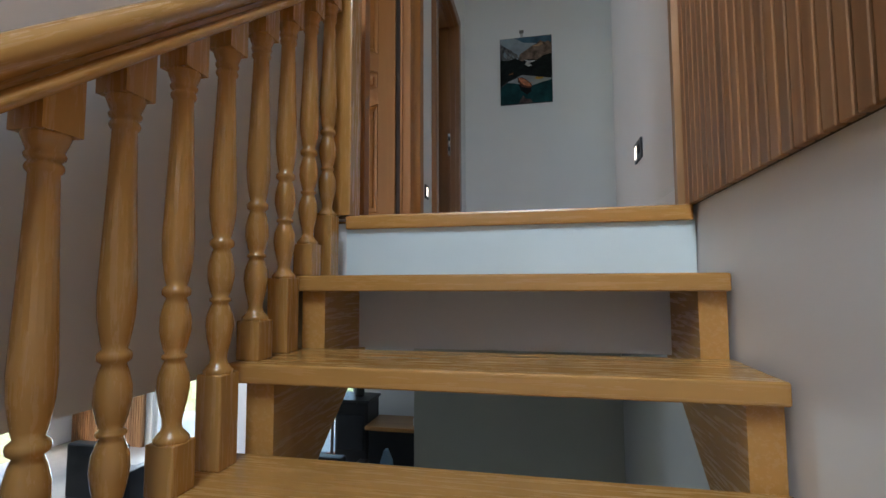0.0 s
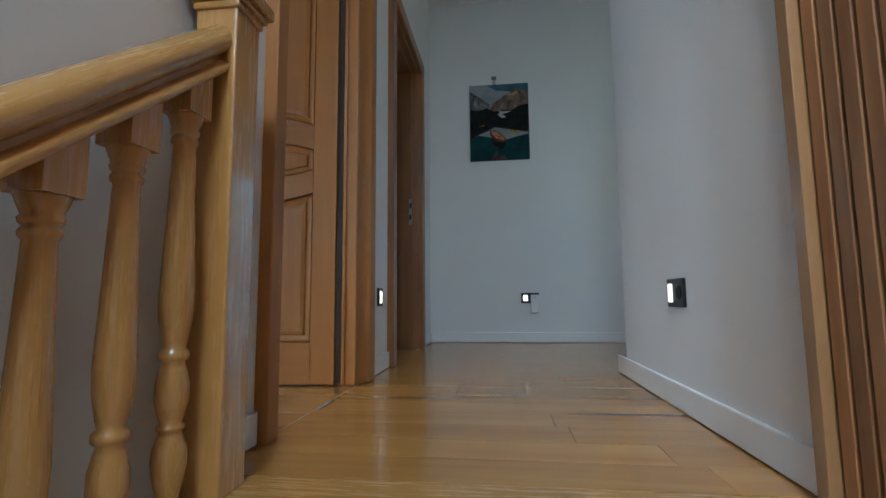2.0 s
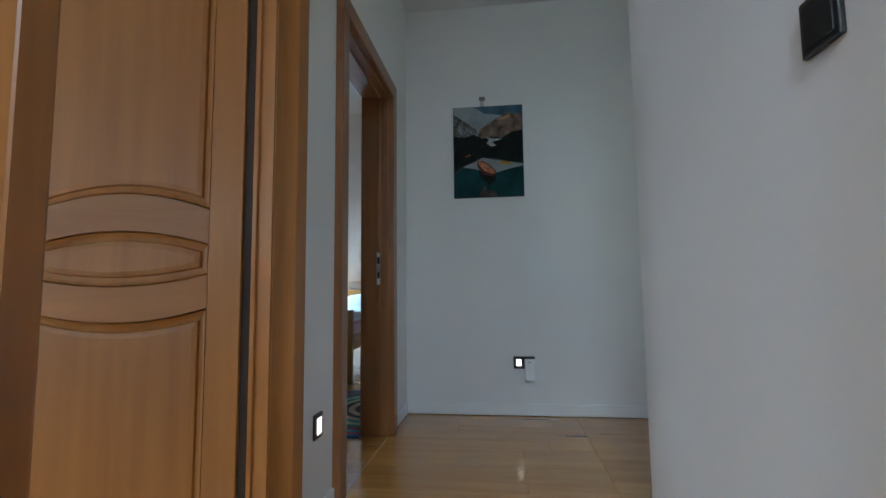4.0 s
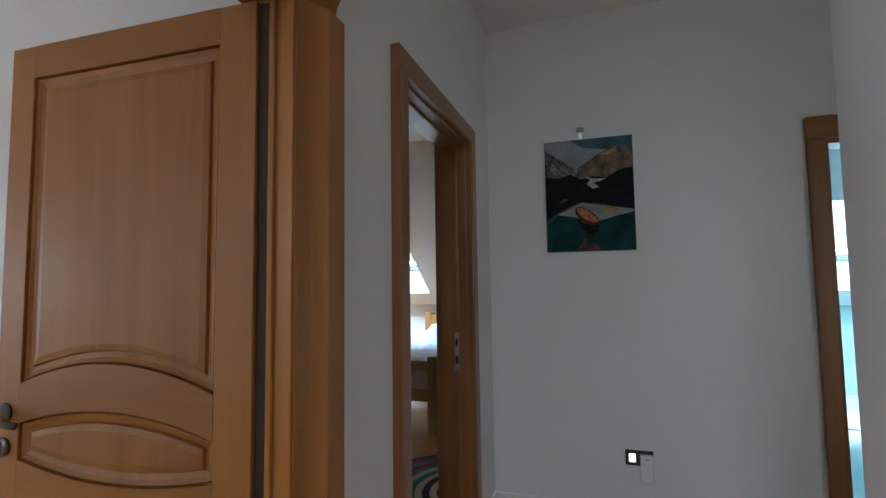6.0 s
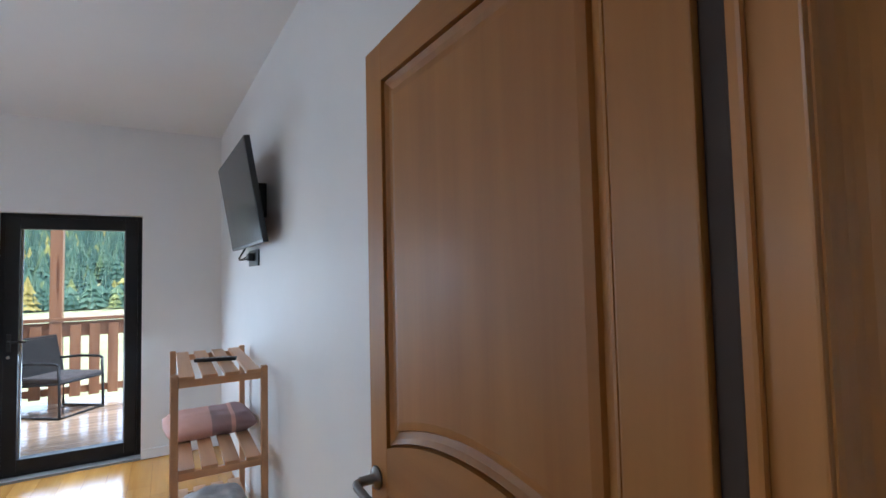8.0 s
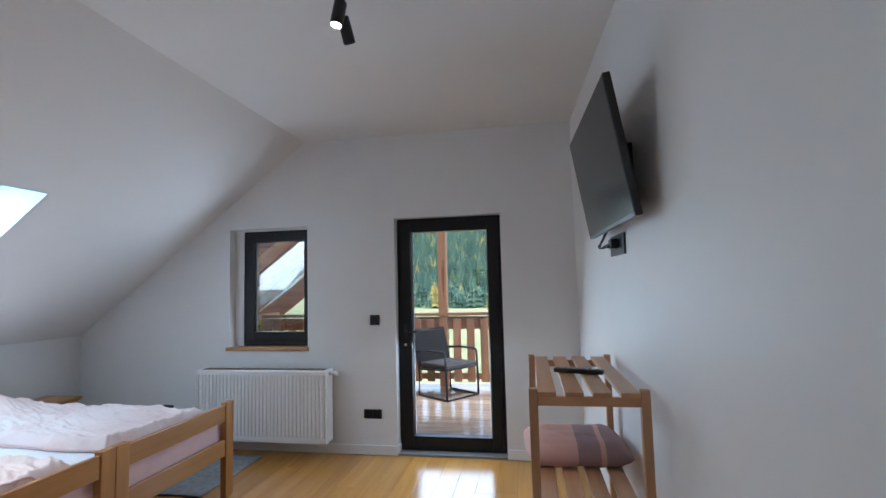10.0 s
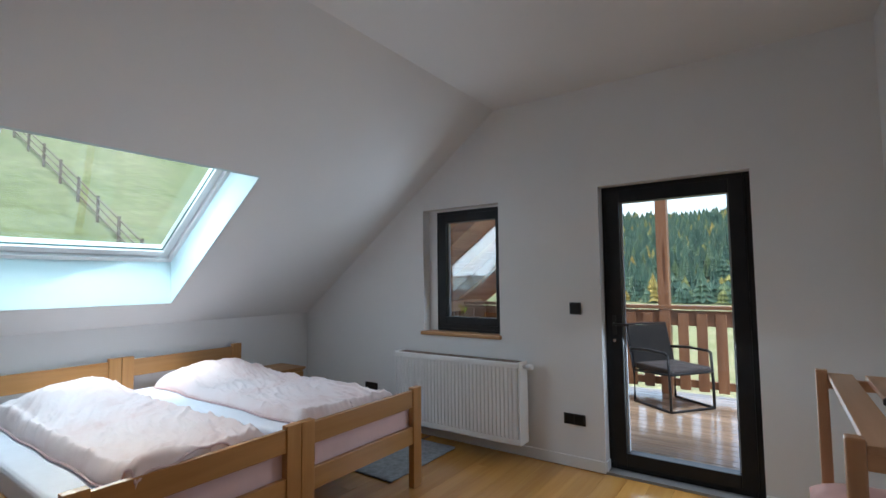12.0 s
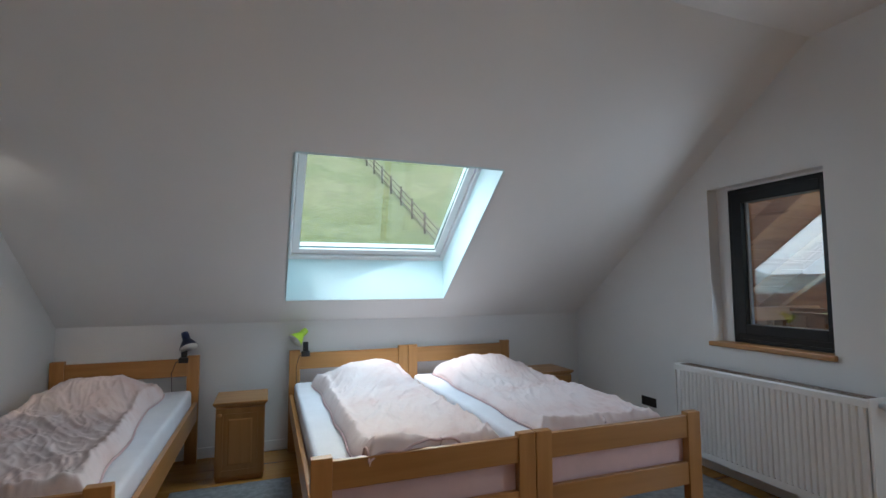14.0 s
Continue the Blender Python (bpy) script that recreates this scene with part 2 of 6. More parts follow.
def foliage():
    m, n, l, b = material("hazed_forest_foliage", 0.9)
    g = n.new("ShaderNodeNewGeometry")
    # crown colours, the greens lifted to carry the pale haze of distance
    c = ramp(n, l, g.outputs["Random Per Island"],
             [(0.0, (0.055, 0.105, 0.075)), (0.45, (0.085, 0.150, 0.100)), (0.80, (0.120, 0.180, 0.110)), (0.90, (0.14, 0.19, 0.08)), (0.955, (0.36, 0.32, 0.09)), (1.0, (0.40, 0.27, 0.07))])
    mp = coords(n, l, (1, 1, 1))
    f = noise_node(n, l, mp, 0.9, 6, 0.75)
    d = ramp(n, l, f.outputs["Fac"], [(0.35, (0.50, 0.54, 0.54)), (0.65, (1.35, 1.32, 1.28))])
    l.new(mixed(n, l, "MULTIPLY", c.outputs[0], d.outputs[0], 0.85), b.inputs["Base Color"])
    return m


FOREST = foliage()


# ---- mesh helpers ----
def base_of(ob):
    v = Vector((0, 0, 0))
    while ob:
        v += ob.location
        ob = ob.parent
    return v


def thing(name, at, label, category, group="", kind="", turn=0.0):
    """An empty at the thing's base, to which its parts belong."""
    ob = new(name)
    ob.empty_display_size = 0.1
    ob.location = at
    ob.rotation_euler = (0, 0, radians(turn))
    return tagged(ob, label, category, group, kind)


def finish(name, bm, mat, smooth=False):
    me = bpy.data.meshes.new(name)
    bmesh.ops.recalc_face_normals(bm, faces=bm.faces)
    bm.to_mesh(me)
    bm.free()
    me.materials.append(mat)
    if smooth:
        me.polygons.foreach_set("use_smooth", [True] * len(me.polygons))
    return me


def part(name, bm, mat, parent, label="", smooth=False, local=False):
    """Links a bmesh as one mesh under a thing or part; coordinates are the world's unless local."""
    if not local:
        bmesh.ops.translate(bm, verts=bm.verts, vec=-base_of(parent))
    ob = new(name, finish(name, bm, mat, smooth))
    ob.parent = parent
    if label:
        ob["label"] = label
    return ob


def solid(name, bm, mat, label, category, kind="structure", smooth=False, group=""):
    return tagged(new(name, finish(name, bm, mat, smooth)), label, category, group, kind)


def box(bm, x0, x1, y0, y1, z0, z1, bev=0.0, seg=2):
    r = bmesh.ops.create_cube(bm, size=1.0)
    vs = r["verts"]
    bmesh.ops.transform(bm, matrix=Matrix.LocRotScale(((x0 + x1) / 2, (y0 + y1) / 2, (z0 + z1) / 2), None, (abs(x1 - x0), abs(y1 - y0), abs(z1 - z0))), verts=vs)
    if bev:
        es = list({e for v in vs for e in v.link_edges})
        bmesh.ops.bevel(bm, geom=es, offset=bev, segments=seg, affect="EDGES", profile=0.6)
    return bm


def cube(*a, **k):
    return box(bmesh.new(), *a, **k)


def lathe(bm, profile, m=None, n=16):
    """A turned body: (radius, height) pairs round z."""
    rings = []
    for r, z in profile:
        rings.append([bm.verts.new((r * math.cos(2 * math.pi * i / n), r * math.sin(2 * math.pi * i / n), z)) for i in range(n)])
    for a, b in zip(rings, rings[1:]):
        for i in range(n):
            bm.faces.new((a[i], a[(i + 1) % n], b[(i + 1) % n], b[i]))
    bm.faces.new(rings[0][::-1])
    bm.faces.new(rings[-1])
    if m is not None:
        bmesh.ops.transform(bm, matrix=m, verts=[v for ring in rings for v in ring])
    return bm


def rod(bm, a, b, r, n=10):
    a, b = Vector(a), Vector(b)
    m = Matrix.Translation(a) @ (b - a).to_track_quat("Z", "Y").to_matrix().to_4x4()
    return lathe(bm, [(r, 0), (r, (b - a).length)], m, n)


def sweep(bm, pts, r, n=8):
    """A round cable or bent tube along points."""
    rings = []
    pts = [Vector(p) for p in pts]
    for i, p in enumerate(pts):
        d = (pts[min(i + 1, len(pts) - 1)] - pts[max(i - 1, 0)]).normalized()
        q = d.to_track_quat("Z", "Y")
        rings.append([bm.verts.new(p + q @ Vector((r * math.cos(2 * math.pi * k / n), r * math.sin(2 * math.pi * k / n), 0))) for k in range(n)])
    for a, b in zip(rings, rings[1:]):
        for k in range(n):
            bm.faces.new((a[k], a[(k + 1) % n], b[(k + 1) % n], b[k]))
    bm.faces.new(rings[0][::-1])
    bm.faces.new(rings[-1])
    return bm


def prism(bm, poly, axis, a, b):
    """A flat outline pushed along an axis from a to b; the outline holds the two other coordinates in order."""
    def at(p, v):
        c = list(p)
        c.insert("xyz".index(axis), v)
        return bm.verts.new(c)
    A, B = [at(p, a) for p in poly], [at(p, b) for p in poly]
    bm.faces.new(A)
    bm.faces.new(B[::-1])
    for i in range(len(poly)):
        j = (i + 1) % len(poly)
        bm.faces.new((A[j], A[i], B[i], B[j]))
    return bm


def walled(bm, along, a0, a1, t0, t1, z0, z1, holes):
    """A wall along x or y, from a0 to a1, between t0 and t1 thick, with holes (a, b, low, high) through it."""
    cuts = sorted({a0, a1, *(h[0] for h in holes), *(h[1] for h in holes)})
    for p, q in zip(cuts, cuts[1:]):
        spans = [(h[2], h[3]) for h in holes if h[0] < (p + q) / 2 < h[1]]
        low = z0
        for s, e in sorted(spans) + [(z1, z1)]:
            if s > low + 1e-4:
                if along == "y":
                    box(bm, t0, t1, p, q, low, s)
                else:
                    box(bm, p, q, t0, t1, low, s)
            low = e
    bmesh.ops.remove_doubles(bm, verts=bm.verts, dist=1e-5)
    return bm


# ---- the plan ----
XL, XR = -0.535, 0.655          # corridor walls
XB, XW = -0.68, -5.18           # bedroom side of the corridor wall, balcony wall
YE = 4.945                      # end wall of the corridor
KNEE_Y, KNEE_Z, TOP_Y, TOP_Z = -2.0, 1.045, 0.40, 2.83
SL = (TOP_Z - KNEE_Z) / (TOP_Y - KNEE_Y)
CC = 3.04                       # corridor ceiling
LOW = -2.85                     # lower floor
MID = 3.4                       # the upper floor repeats mirrored about this line


def tv_wall_y(x):
    return 2.82 + (x - XW) * (3.0 - 2.82) / (XB - XW)


D1 = (2.10, 2.892, 0.0, 2.10)
D2 = (3.495, 4.40, 0.0, 2.15)
bm = walled(bmesh.new(), "y", -3.0, YE + 0.15, XB, XL, -0.435, 3.2, [D1, D2])
solid("wall_corridor_west", bm, PAINT, "white painted corridor and stair wall with two doorways", "wall")
bm = walled(bmesh.new(), "y", -3.0, 3.22, XR, 0.82, LOW, 3.2, [])
box(bm, 0.82, 2.3, 3.075, 3.22, LOW, 3.2)
solid("wall_corridor_east", bm, PAINT, "white painted wall along the stairs and corridor", "wall")
D3 = (1.285, 2.05, 0.0, 2.12)
solid("wall_corridor_end", walled(bmesh.new(), "x", XL, 2.3, YE, YE + 0.148, -0.3, 3.2, [D3]), PAINT, "white painted end wall of the corridor with a doorway", "wall")
# the opening and its window are added out of view, to let light in
solid("wall_recess_east", walled(bmesh.new(), "y", 3.075, YE + 0.15, 2.3, 2.42, -0.3, 3.2, [(3.32, 3.86, 0.95, 2.15)]), PAINT, "white wall of the corridor recess with an added unseen window", "wall")
k = thing("window_recess_added", (2.36, 3.59, 0.95), "unseen white framed window added to light the corridor recess", "window", "", "structure")
for a in ((3.32, 3.38, 0.95, 2.15), (3.80, 3.86, 0.95, 2.15), (3.38, 3.80, 0.95, 1.01), (3.38, 3.80, 2.09, 2.15)):
    part("window_frame", cube(2.33, 2.39, a[0], a[1], a[2], a[3], bev=0.004), TRIM, k)
o = part("pane", cube(2.357, 2.363, 3.37, 3.81, 1.0, 2.10), GLASS, k)
o.visible_shadow = False
solid("wall_stair_back", cube(XB, 0.82, -3.15, -3.0, LOW, 3.2), PAINT, "plain white wall behind the stairs", "wall")
bm = cube(XB, 2.42, -0.3, YE + 0.15, CC, CC + 0.15)
box(bm, XB, 2.42, -3.15, -1.9, CC, CC + 0.15)
box(bm, XB, -0.45, -1.9, -0.3, CC, CC + 0.15)
box(bm, 0.55, 2.42, -1.9, -0.3, CC, CC + 0.15)
solid("ceiling_corridor", bm, CEILP, "flat white ceiling with a roof light over the stairs", "ceiling")
k = thing("window_stair_roof", (0.05, -1.1, CC + 0.1), "white framed roof light over the stairs", "skylight", "", "structure")
for a in ((-0.45, -0.39, -1.9, -0.3), (0.49, 0.55, -1.9, -0.3), (-0.39, 0.49, -1.9, -1.84), (-0.39, 0.49, -0.36, -0.3)):
    part("window_frame", cube(a[0], a[1], a[2], a[3], CC + 0.08, CC + 0.15, bev=0.004), TRIM, k)
o = part("pane", cube(-0.40, 0.50, -1.85, -0.35, CC + 0.11, CC + 0.116), GLASS, k)
o.visible_shadow = False

# bedroom shell
bm = bmesh.new()
prism(bm, [(XW, tv_wall_y(XW)), (XB, tv_wall_y(XB)), (XB, 3.12), (XW, 3.12)], "z", -0.2, 3.0)
solid("wall_television", bm, PAINT, "white painted bedroom wall that carries the television", "wall")
BD = (1.255, 2.20, 0.0, 2.07)
WN = (-0.365, 0.424, 0.925, 2.035)
bm = walled(bmesh.new(), "y", -2.6, 3.12, XW - 0.27, XW, -0.3, 3.1, [BD, WN])
sl_n = Vector((0, -SL, 1)).normalized()
bmesh.ops.bisect_plane(bm, geom=bm.verts[:] + bm.edges[:] + bm.faces[:], plane_co=Vector((0, KNEE_Y, KNEE_Z)) + sl_n * 0.1, plane_no=sl_n, clear_outer=True)
bmesh.ops.holes_fill(bm, edges=[e for e in bm.edges if e.is_boundary])
solid("wall_balcony", bm, PAINT, "white gable wall with balcony door and small window", "wall")
solid("wall_knee", cube(XW - 0.27, XB + 0.01, KNEE_Y - 0.15, KNEE_Y, -0.3, KNEE_Z + 0.02), PAINT, "low white knee wall under the roof slope", "wall")
solid("ceiling_bedroom", cube(XW - 0.2, XB + 0.01, TOP_Y - 0.02, 3.1, TOP_Z, TOP_Z + 0.15), CEILP, "flat white bedroom ceiling", "ceiling")


def slope_ceiling(name, flip, x0, x1, hx0, hx1, hy0, hy1, label):
    """A sloping roof underside with a hole for a skylight; flip mirrors it to the other side of the house."""
    hx0, hx1, hy0, hy1 = hx0 - 0.005, hx1 + 0.005, hy0 - 0.005, hy1 + 0.005
    ln = math.hypot(TOP_Y - KNEE_Y, TOP_Z - KNEE_Z)
    cs = ln / (TOP_Y - KNEE_Y)
    v0, v1 = (hy0 - KNEE_Y) * cs, (hy1 - KNEE_Y) * cs
    b = bmesh.new()
    for a0, a1, c0, c1 in ((x0, hx0, -0.4, ln + 0.2), (hx1, x1, -0.4, ln + 0.2), (hx0, hx1, -0.4, v0 - 0.25), (hx0, hx1, v1, ln + 0.2)):
        box(b, a0, a1, c0, c1, 0, 0.32)
    # thin inner skin between the lining and the slab below the skylight
    box(b, hx0, hx1, v0 - 0.25, v0, 0, 0.03)
    bmesh.ops.transform(b, matrix=Matrix.Translation((0, KNEE_Y, KNEE_Z)) @ Matrix.Rotation(math.atan(SL), 4, "X"), verts=b.verts)
    if flip:
        bmesh.ops.transform(b, matrix=Matrix.Translation((0, 2 * MID, 0)) @ Matrix.Diagonal((1, -1, 1, 1)), verts=b.verts)
    return solid(name, b, CEILP, label, "ceiling")


SKX0, SKX1, SKY0, SKY1 = -3.597, -2.260, -1.757, -0.572
slope_ceiling("ceiling_slope", False, XW - 0.02, XB, SKX0, SKX1, SKY0, SKY1, "white sloping attic ceiling cut by a skylight")
slope_ceiling("ceiling_slope_far_room", True, -4.2, XB, SKX0, SKX1, SKY0, SKY1, "white sloping ceiling of the second bedroom with a skylight")


def skylight(flip, dx=0.0):
    """Lining boards, frame, sash and pane of a roof window."""
    k = thing("window_skylight", (0, 0, 0), "white framed roof window set deep in the slope", "skylight", "", "structure")

    def put(pts, thick):
        b = bmesh.new()
        c = sum((Vector(p) for p in pts), Vector()) / 4
        v = [Vector(p) for p in pts]
        nrm = (v[1] - v[0]).cross(v[2] - v[0]).normalized()
        mid = Vector(((SKX0 + SKX1) / 2, (SKY0 + SKY1) / 2, KNEE_Z + SL * ((SKY0 + SKY1) / 2 - KNEE_Y) + 0.15))
        if (c - mid).dot(nrm) < 0:
            nrm.negate()
        A = [b.verts.new(p) for p in v]
        B = [b.verts.new(p + nrm * thick) for p in v]
        b.faces.new(A)
        b.faces.new(B[::-1])
        for i in range(4):
            b.faces.new((A[(i + 1) % 4], A[i], B[i], B[(i + 1) % 4]))
        return b

    def onp(x, y, depth):
        p = Vector((x, y, KNEE_Z + SL * (y - KNEE_Y)))
        return p + sl_n * depth if depth else p

    dep = 0.28
    low_in = [onp(SKX0, SKY0, 0), onp(SKX1, SKY0, 0)]
    up = Vector((0, -0.02, dep / sl_n.z))
    low_out = [p + up for p in low_in]
    top_in = [onp(SKX0, SKY1, 0), onp(SKX1, SKY1, 0)]
    top_out = [p + sl_n * dep for p in top_in]
    meshes = [("lining", put([low_in[0], low_in[1], low_out[1], low_out[0]], 0.015), SKYLIT_LINING),
              ("lining", put([top_in[0], top_in[1], top_out[1], top_out[0]], 0.015), SKYLIT_LINING),
              ("lining", put([low_in[0], low_out[0], top_out[0], top_in[0]], 0.015), SKYLIT_LINING),
              ("lining", put([low_in[1], low_out[1], top_out[1], top_in[1]], 0.015), SKYLIT_LINING)]
    # frame and sash in slope coordinates: u along x, v up the slope, w outward
    M = Matrix.Translation(low_out[0]) @ Matrix.Rotation(math.atan(SL), 4, "X")
    W = SKX1 - SKX0
    H = (top_out[0] - low_out[0]).length

    def ring(inset, width, w0, w1, bev):
        b = bmesh.new()
        u0, u1, v0, v1 = inset, W - inset, inset, H - inset
        box(b, u0, u1, v0, v0 + width, w0, w1, bev)
        box(b, u0, u1, v1 - width, v1, w0, w1, bev)
        box(b, u0, u0 + width, v0 + width, v1 - width, w0, w1, bev)
        box(b, u1 - width, u1, v0 + width, v1 - width, w0, w1, bev)
        bmesh.ops.transform(b, matrix=M, verts=b.verts)
        return b
    meshes.append(("frame", ring(-0.02, 0.05, -0.012, 0.10, 0.003), TRIM))
    meshes.append(("sash", ring(0.036, 0.055, 0.012, 0.09, 0.004), TRIM))
    b = bmesh.new()
    box(b, 0.08, W - 0.08, 0.08, H - 0.08, 0.045, 0.051)
    bmesh.ops.transform(b, matrix=M, verts=b.verts)
    meshes.append(("pane", b, GREENGLASS))
    b = bmesh.new()
    g = 0.006
    for u0, u1, v0, v1 in ((0.088, W - 0.088, 0.088, 0.088 + g), (0.088, 0.088 + g, 0.094, H - 0.09), (W - 0.088 - g, W - 0.088, 0.094, H - 0.09)):
        box(b, u0, u1, v0, v1, 0.03, 0.044)
    bmesh.ops.transform(b, matrix=M, verts=b.verts)
    meshes.append(("gasket", b, plain("green_black_gasket", (0.03, 0.09, 0.08), 0.5)))
    for name, b, mat in meshes:
        if flip:
            bmesh.ops.transform(b, matrix=Matrix.Translation((0, 2 * MID, 0)) @ Matrix.Diagonal((1, -1, 1, 1)), verts=b.verts)
        bmesh.ops.translate(b, verts=b.verts, vec=(dx, 0, 0))
        o = part(name, b, mat, k)
        if name == "pane":
            o.visible_shadow = False
    return k


skylight(False)
skylight(True)

# second bedroom shell
solid("wall_far_knee", cube(-4.2, XB, 2 * MID - KNEE_Y, 2 * MID - KNEE_Y + 0.15, -0.3, KNEE_Z + 0.02), PAINT, "low white knee wall of the second bedroom", "wall")
solid("wall_far_west", cube(-4.3, -4.2, 3.1, 9.0, -0.3, 3.1), PAINT, "white wall of the second bedroom", "wall")
solid("wall_far_east", cube(XB, XL - 0.02, YE + 0.15, 9.0, -0.3, 3.1), PAINT, "white wall beside the second bedroom", "wall")
solid("ceiling_far_room", cube(-4.3, XB, 3.12, 2 * MID - TOP_Y + 0.02, TOP_Z, TOP_Z + 0.15), CEILP, "flat white ceiling of the second bedroom", "ceiling")

# bathroom under the far roof slope
FARK = 2 * MID - KNEE_Y
solid("wall_bathroom_far", cube(0.8, 3.5, FARK, FARK + 0.15, -0.3, KNEE_Z + 0.02), TILE, "pale blue tiled knee wall of the bathroom", "wall")
solid("wall_bathroom_west", cube(0.7, 0.8, YE + 0.15, FARK + 0.15, -0.3, 3.1), TILE, "pale blue tiled bathroom wall", "wall")
solid("wall_bathroom_east", cube(3.5, 3.6, YE, FARK + 0.15, -0.3, 3.1), TILE, "pale blue tiled side wall of the bathroom", "wall")
solid("wall_bathroom_near", cube(2.3, 3.5, YE, YE + 0.15, -0.3, 3.1), TILE, "pale blue tiled bathroom wall beside the door", "wall")
solid("ceiling_bathroom", cube(0.7, 3.6, YE + 0.15, 2 * MID - TOP_Y + 0.02, TOP_Z, TOP_Z + 0.15), CEILP, "white bathroom ceiling", "ceiling")
solid("floor_bathroom", cube(0.7, 3.6, YE + 0.0, FARK + 0.15, -0.3, -0.004), TILE, "pale blue tiled bathroom floor", "floor")
BATH_DX = 5.6
slope_ceiling("ceiling_slope_bathroom", True, 0.8, 3.5, SKX0 + BATH_DX, SKX1 + BATH_DX, SKY0, SKY1, "white sloping bathroom ceiling with a skylight")
skylight(True, BATH_DX)
k = thing("floor_cable", (2.3, 7.3, 0.0), "thin black cable lying on the bathroom floor", "cable")
b = bmesh.new()
sweep(b, [(1.9, 7.45, 0.002), (2.1, 7.36, 0.002), (2.25, 7.28, 0.002), (2.45, 7.26, 0.002), (2.8, 7.28, 0.002), (3.2, 7.3, 0.002)], 0.005, 6)
part("cord", b, BLACKP, k, "", True)

# slabs under the upper floor, lower floor and its walls
bm = cube(XW - 0.27, XB, -2.15, 3.12, -0.43, -0.022)
box(bm, -4.3, XB, 3.12, 9.0, -0.43, -0.022)
box(bm, XB, 2.42, 1.76, YE, -0.44, -0.022)
solid("floor_slab", bm, PAINT, "white plastered floor slab seen from below", "floor")
solid("floor_lower", cube(-7.6, 0.82, -3.15, 9.0, LOW - 0.15, LOW), plain("grey_lower_floor", (0.33, 0.31, 0.28), 0.35), "grey floor of the room below", "floor")
solid("wall_lower_stair", cube(-0.6, XR, 3.2, 3.32, LOW, -0.44), LOWWALL, "grey green wall under the landing", "wall")
bm = walled(bmesh.new(), "x", -7.6, -0.45, 7.0, 7.2, LOW, -0.3, [(-6.05, -5.05, LOW, -0.6), (-3.35, -2.52, LOW, -0.6)])
solid("wall_lower_far", bm, PAINT, "white wall of the room below with two glazed doors", "wall")
solid("wall_lower_side", cube(-0.6, -0.45, 3.32, 7.0, LOW, -0.44), LOWWALL, "grey wall of the room below", "wall")
bm = walled(bmesh.new(), "y", -3.15, 7.2, -7.75, -7.6, LOW, -0.3, [(4.2, 6.2, LOW, -0.6)])
solid("wall_lower_west", bm, PAINT, "white wall of the room below with a wide glazed opening", "wall")
solid("ceiling_lower_west", cube(-7.75, XW - 0.27, -3.15, 9.0, -0.43, -0.16), PAINT, "white ceiling under the balcony", "ceiling")
solid("wall_lower_south", cube(-7.75, XB, -3.15, -3.0, LOW, -0.3), PAINT, "plain white wall closing the room below", "wall")
solid("ceiling_lower_south", cube(-5.45, XB, -3.15, -2.15, -0.43, -0.3), PAINT, "white ceiling strip of the room below", "ceiling")


def glazed_door(name, x0, x1, y, z0, z1, label):
    k = thing(name, ((x0 + x1) / 2, y, z0), label, "glass door", "", "structure")
    part("frame", cube(x0, x0 + 0.07, y, y + 0.07, z0, z1, bev=0.004), TRIM, k)
    part("frame", cube(x1 - 0.07, x1, y, y + 0.07, z0, z1, bev=0.004), TRIM, k)
    part("frame", cube(x0 + 0.07, x1 - 0.07, y, y + 0.07, z0, z0 + 0.08, bev=0.004), BLACKF, k)
    part("frame", cube(x0 + 0.07, x1 - 0.07, y, y + 0.07, z1 - 0.07, z1, bev=0.004), TRIM, k)
    o = part("pane", cube(x0 + 0.06, x1 - 0.06, y + 0.03, y + 0.036, z0 + 0.07, z1 - 0.06), GLASS, k)
    o.visible_shadow = False


glazed_door("door_living_1", -6.05, -5.05, 7.05, LOW, -0.6, "white framed glazed garden door of the room below")
glazed_door("door_living_2", -3.35, -2.52, 7.05, LOW, -0.6, "white framed glazed garden door behind the potted palm")
# ---- skirting ----
def skirting(x0, x1, y0, y1):
    b = cube(x0, x1, y0, y1, 0.004, 0.085, bev=0.004)
    solid("baseboard", b, TRIM, "white painted skirting board along the wall", "baseboard")


skirting(XR - 0.013, XR, 1.80, 3.345)
skirting(XR - 0.013, 2.3, 3.22, 3.233)
skirting(XL, 1.20, YE - 0.013, YE)
skirting(XL, XL + 0.013, 3.062, 3.42)
skirting(XL, XL + 0.013, 4.485, YE - 0.013)
skirting(XL, XL + 0.013, 1.82, 2.044)
skirting(XW, XW + 0.013, KNEE_Y, BD[0] + 0.0)
skirting(XW, XW + 0.013, BD[1], tv_wall_y(XW))
skirting(XW + 0.013, XB, KNEE_Y, KNEE_Y + 0.013)
skirting(XW - 0.09, XW, BD[0], BD[0] + 0.012)
b = bmesh.new()
prism(b, [(XW, tv_wall_y(XW) - 0.013), (XB, tv_wall_y(XB) - 0.013), (XB, tv_wall_y(XB)), (XW, tv_wall_y(XW))], "z", 0.004, 0.085)
solid("baseboard", b, TRIM, "white painted skirting board under the television", "baseboard")


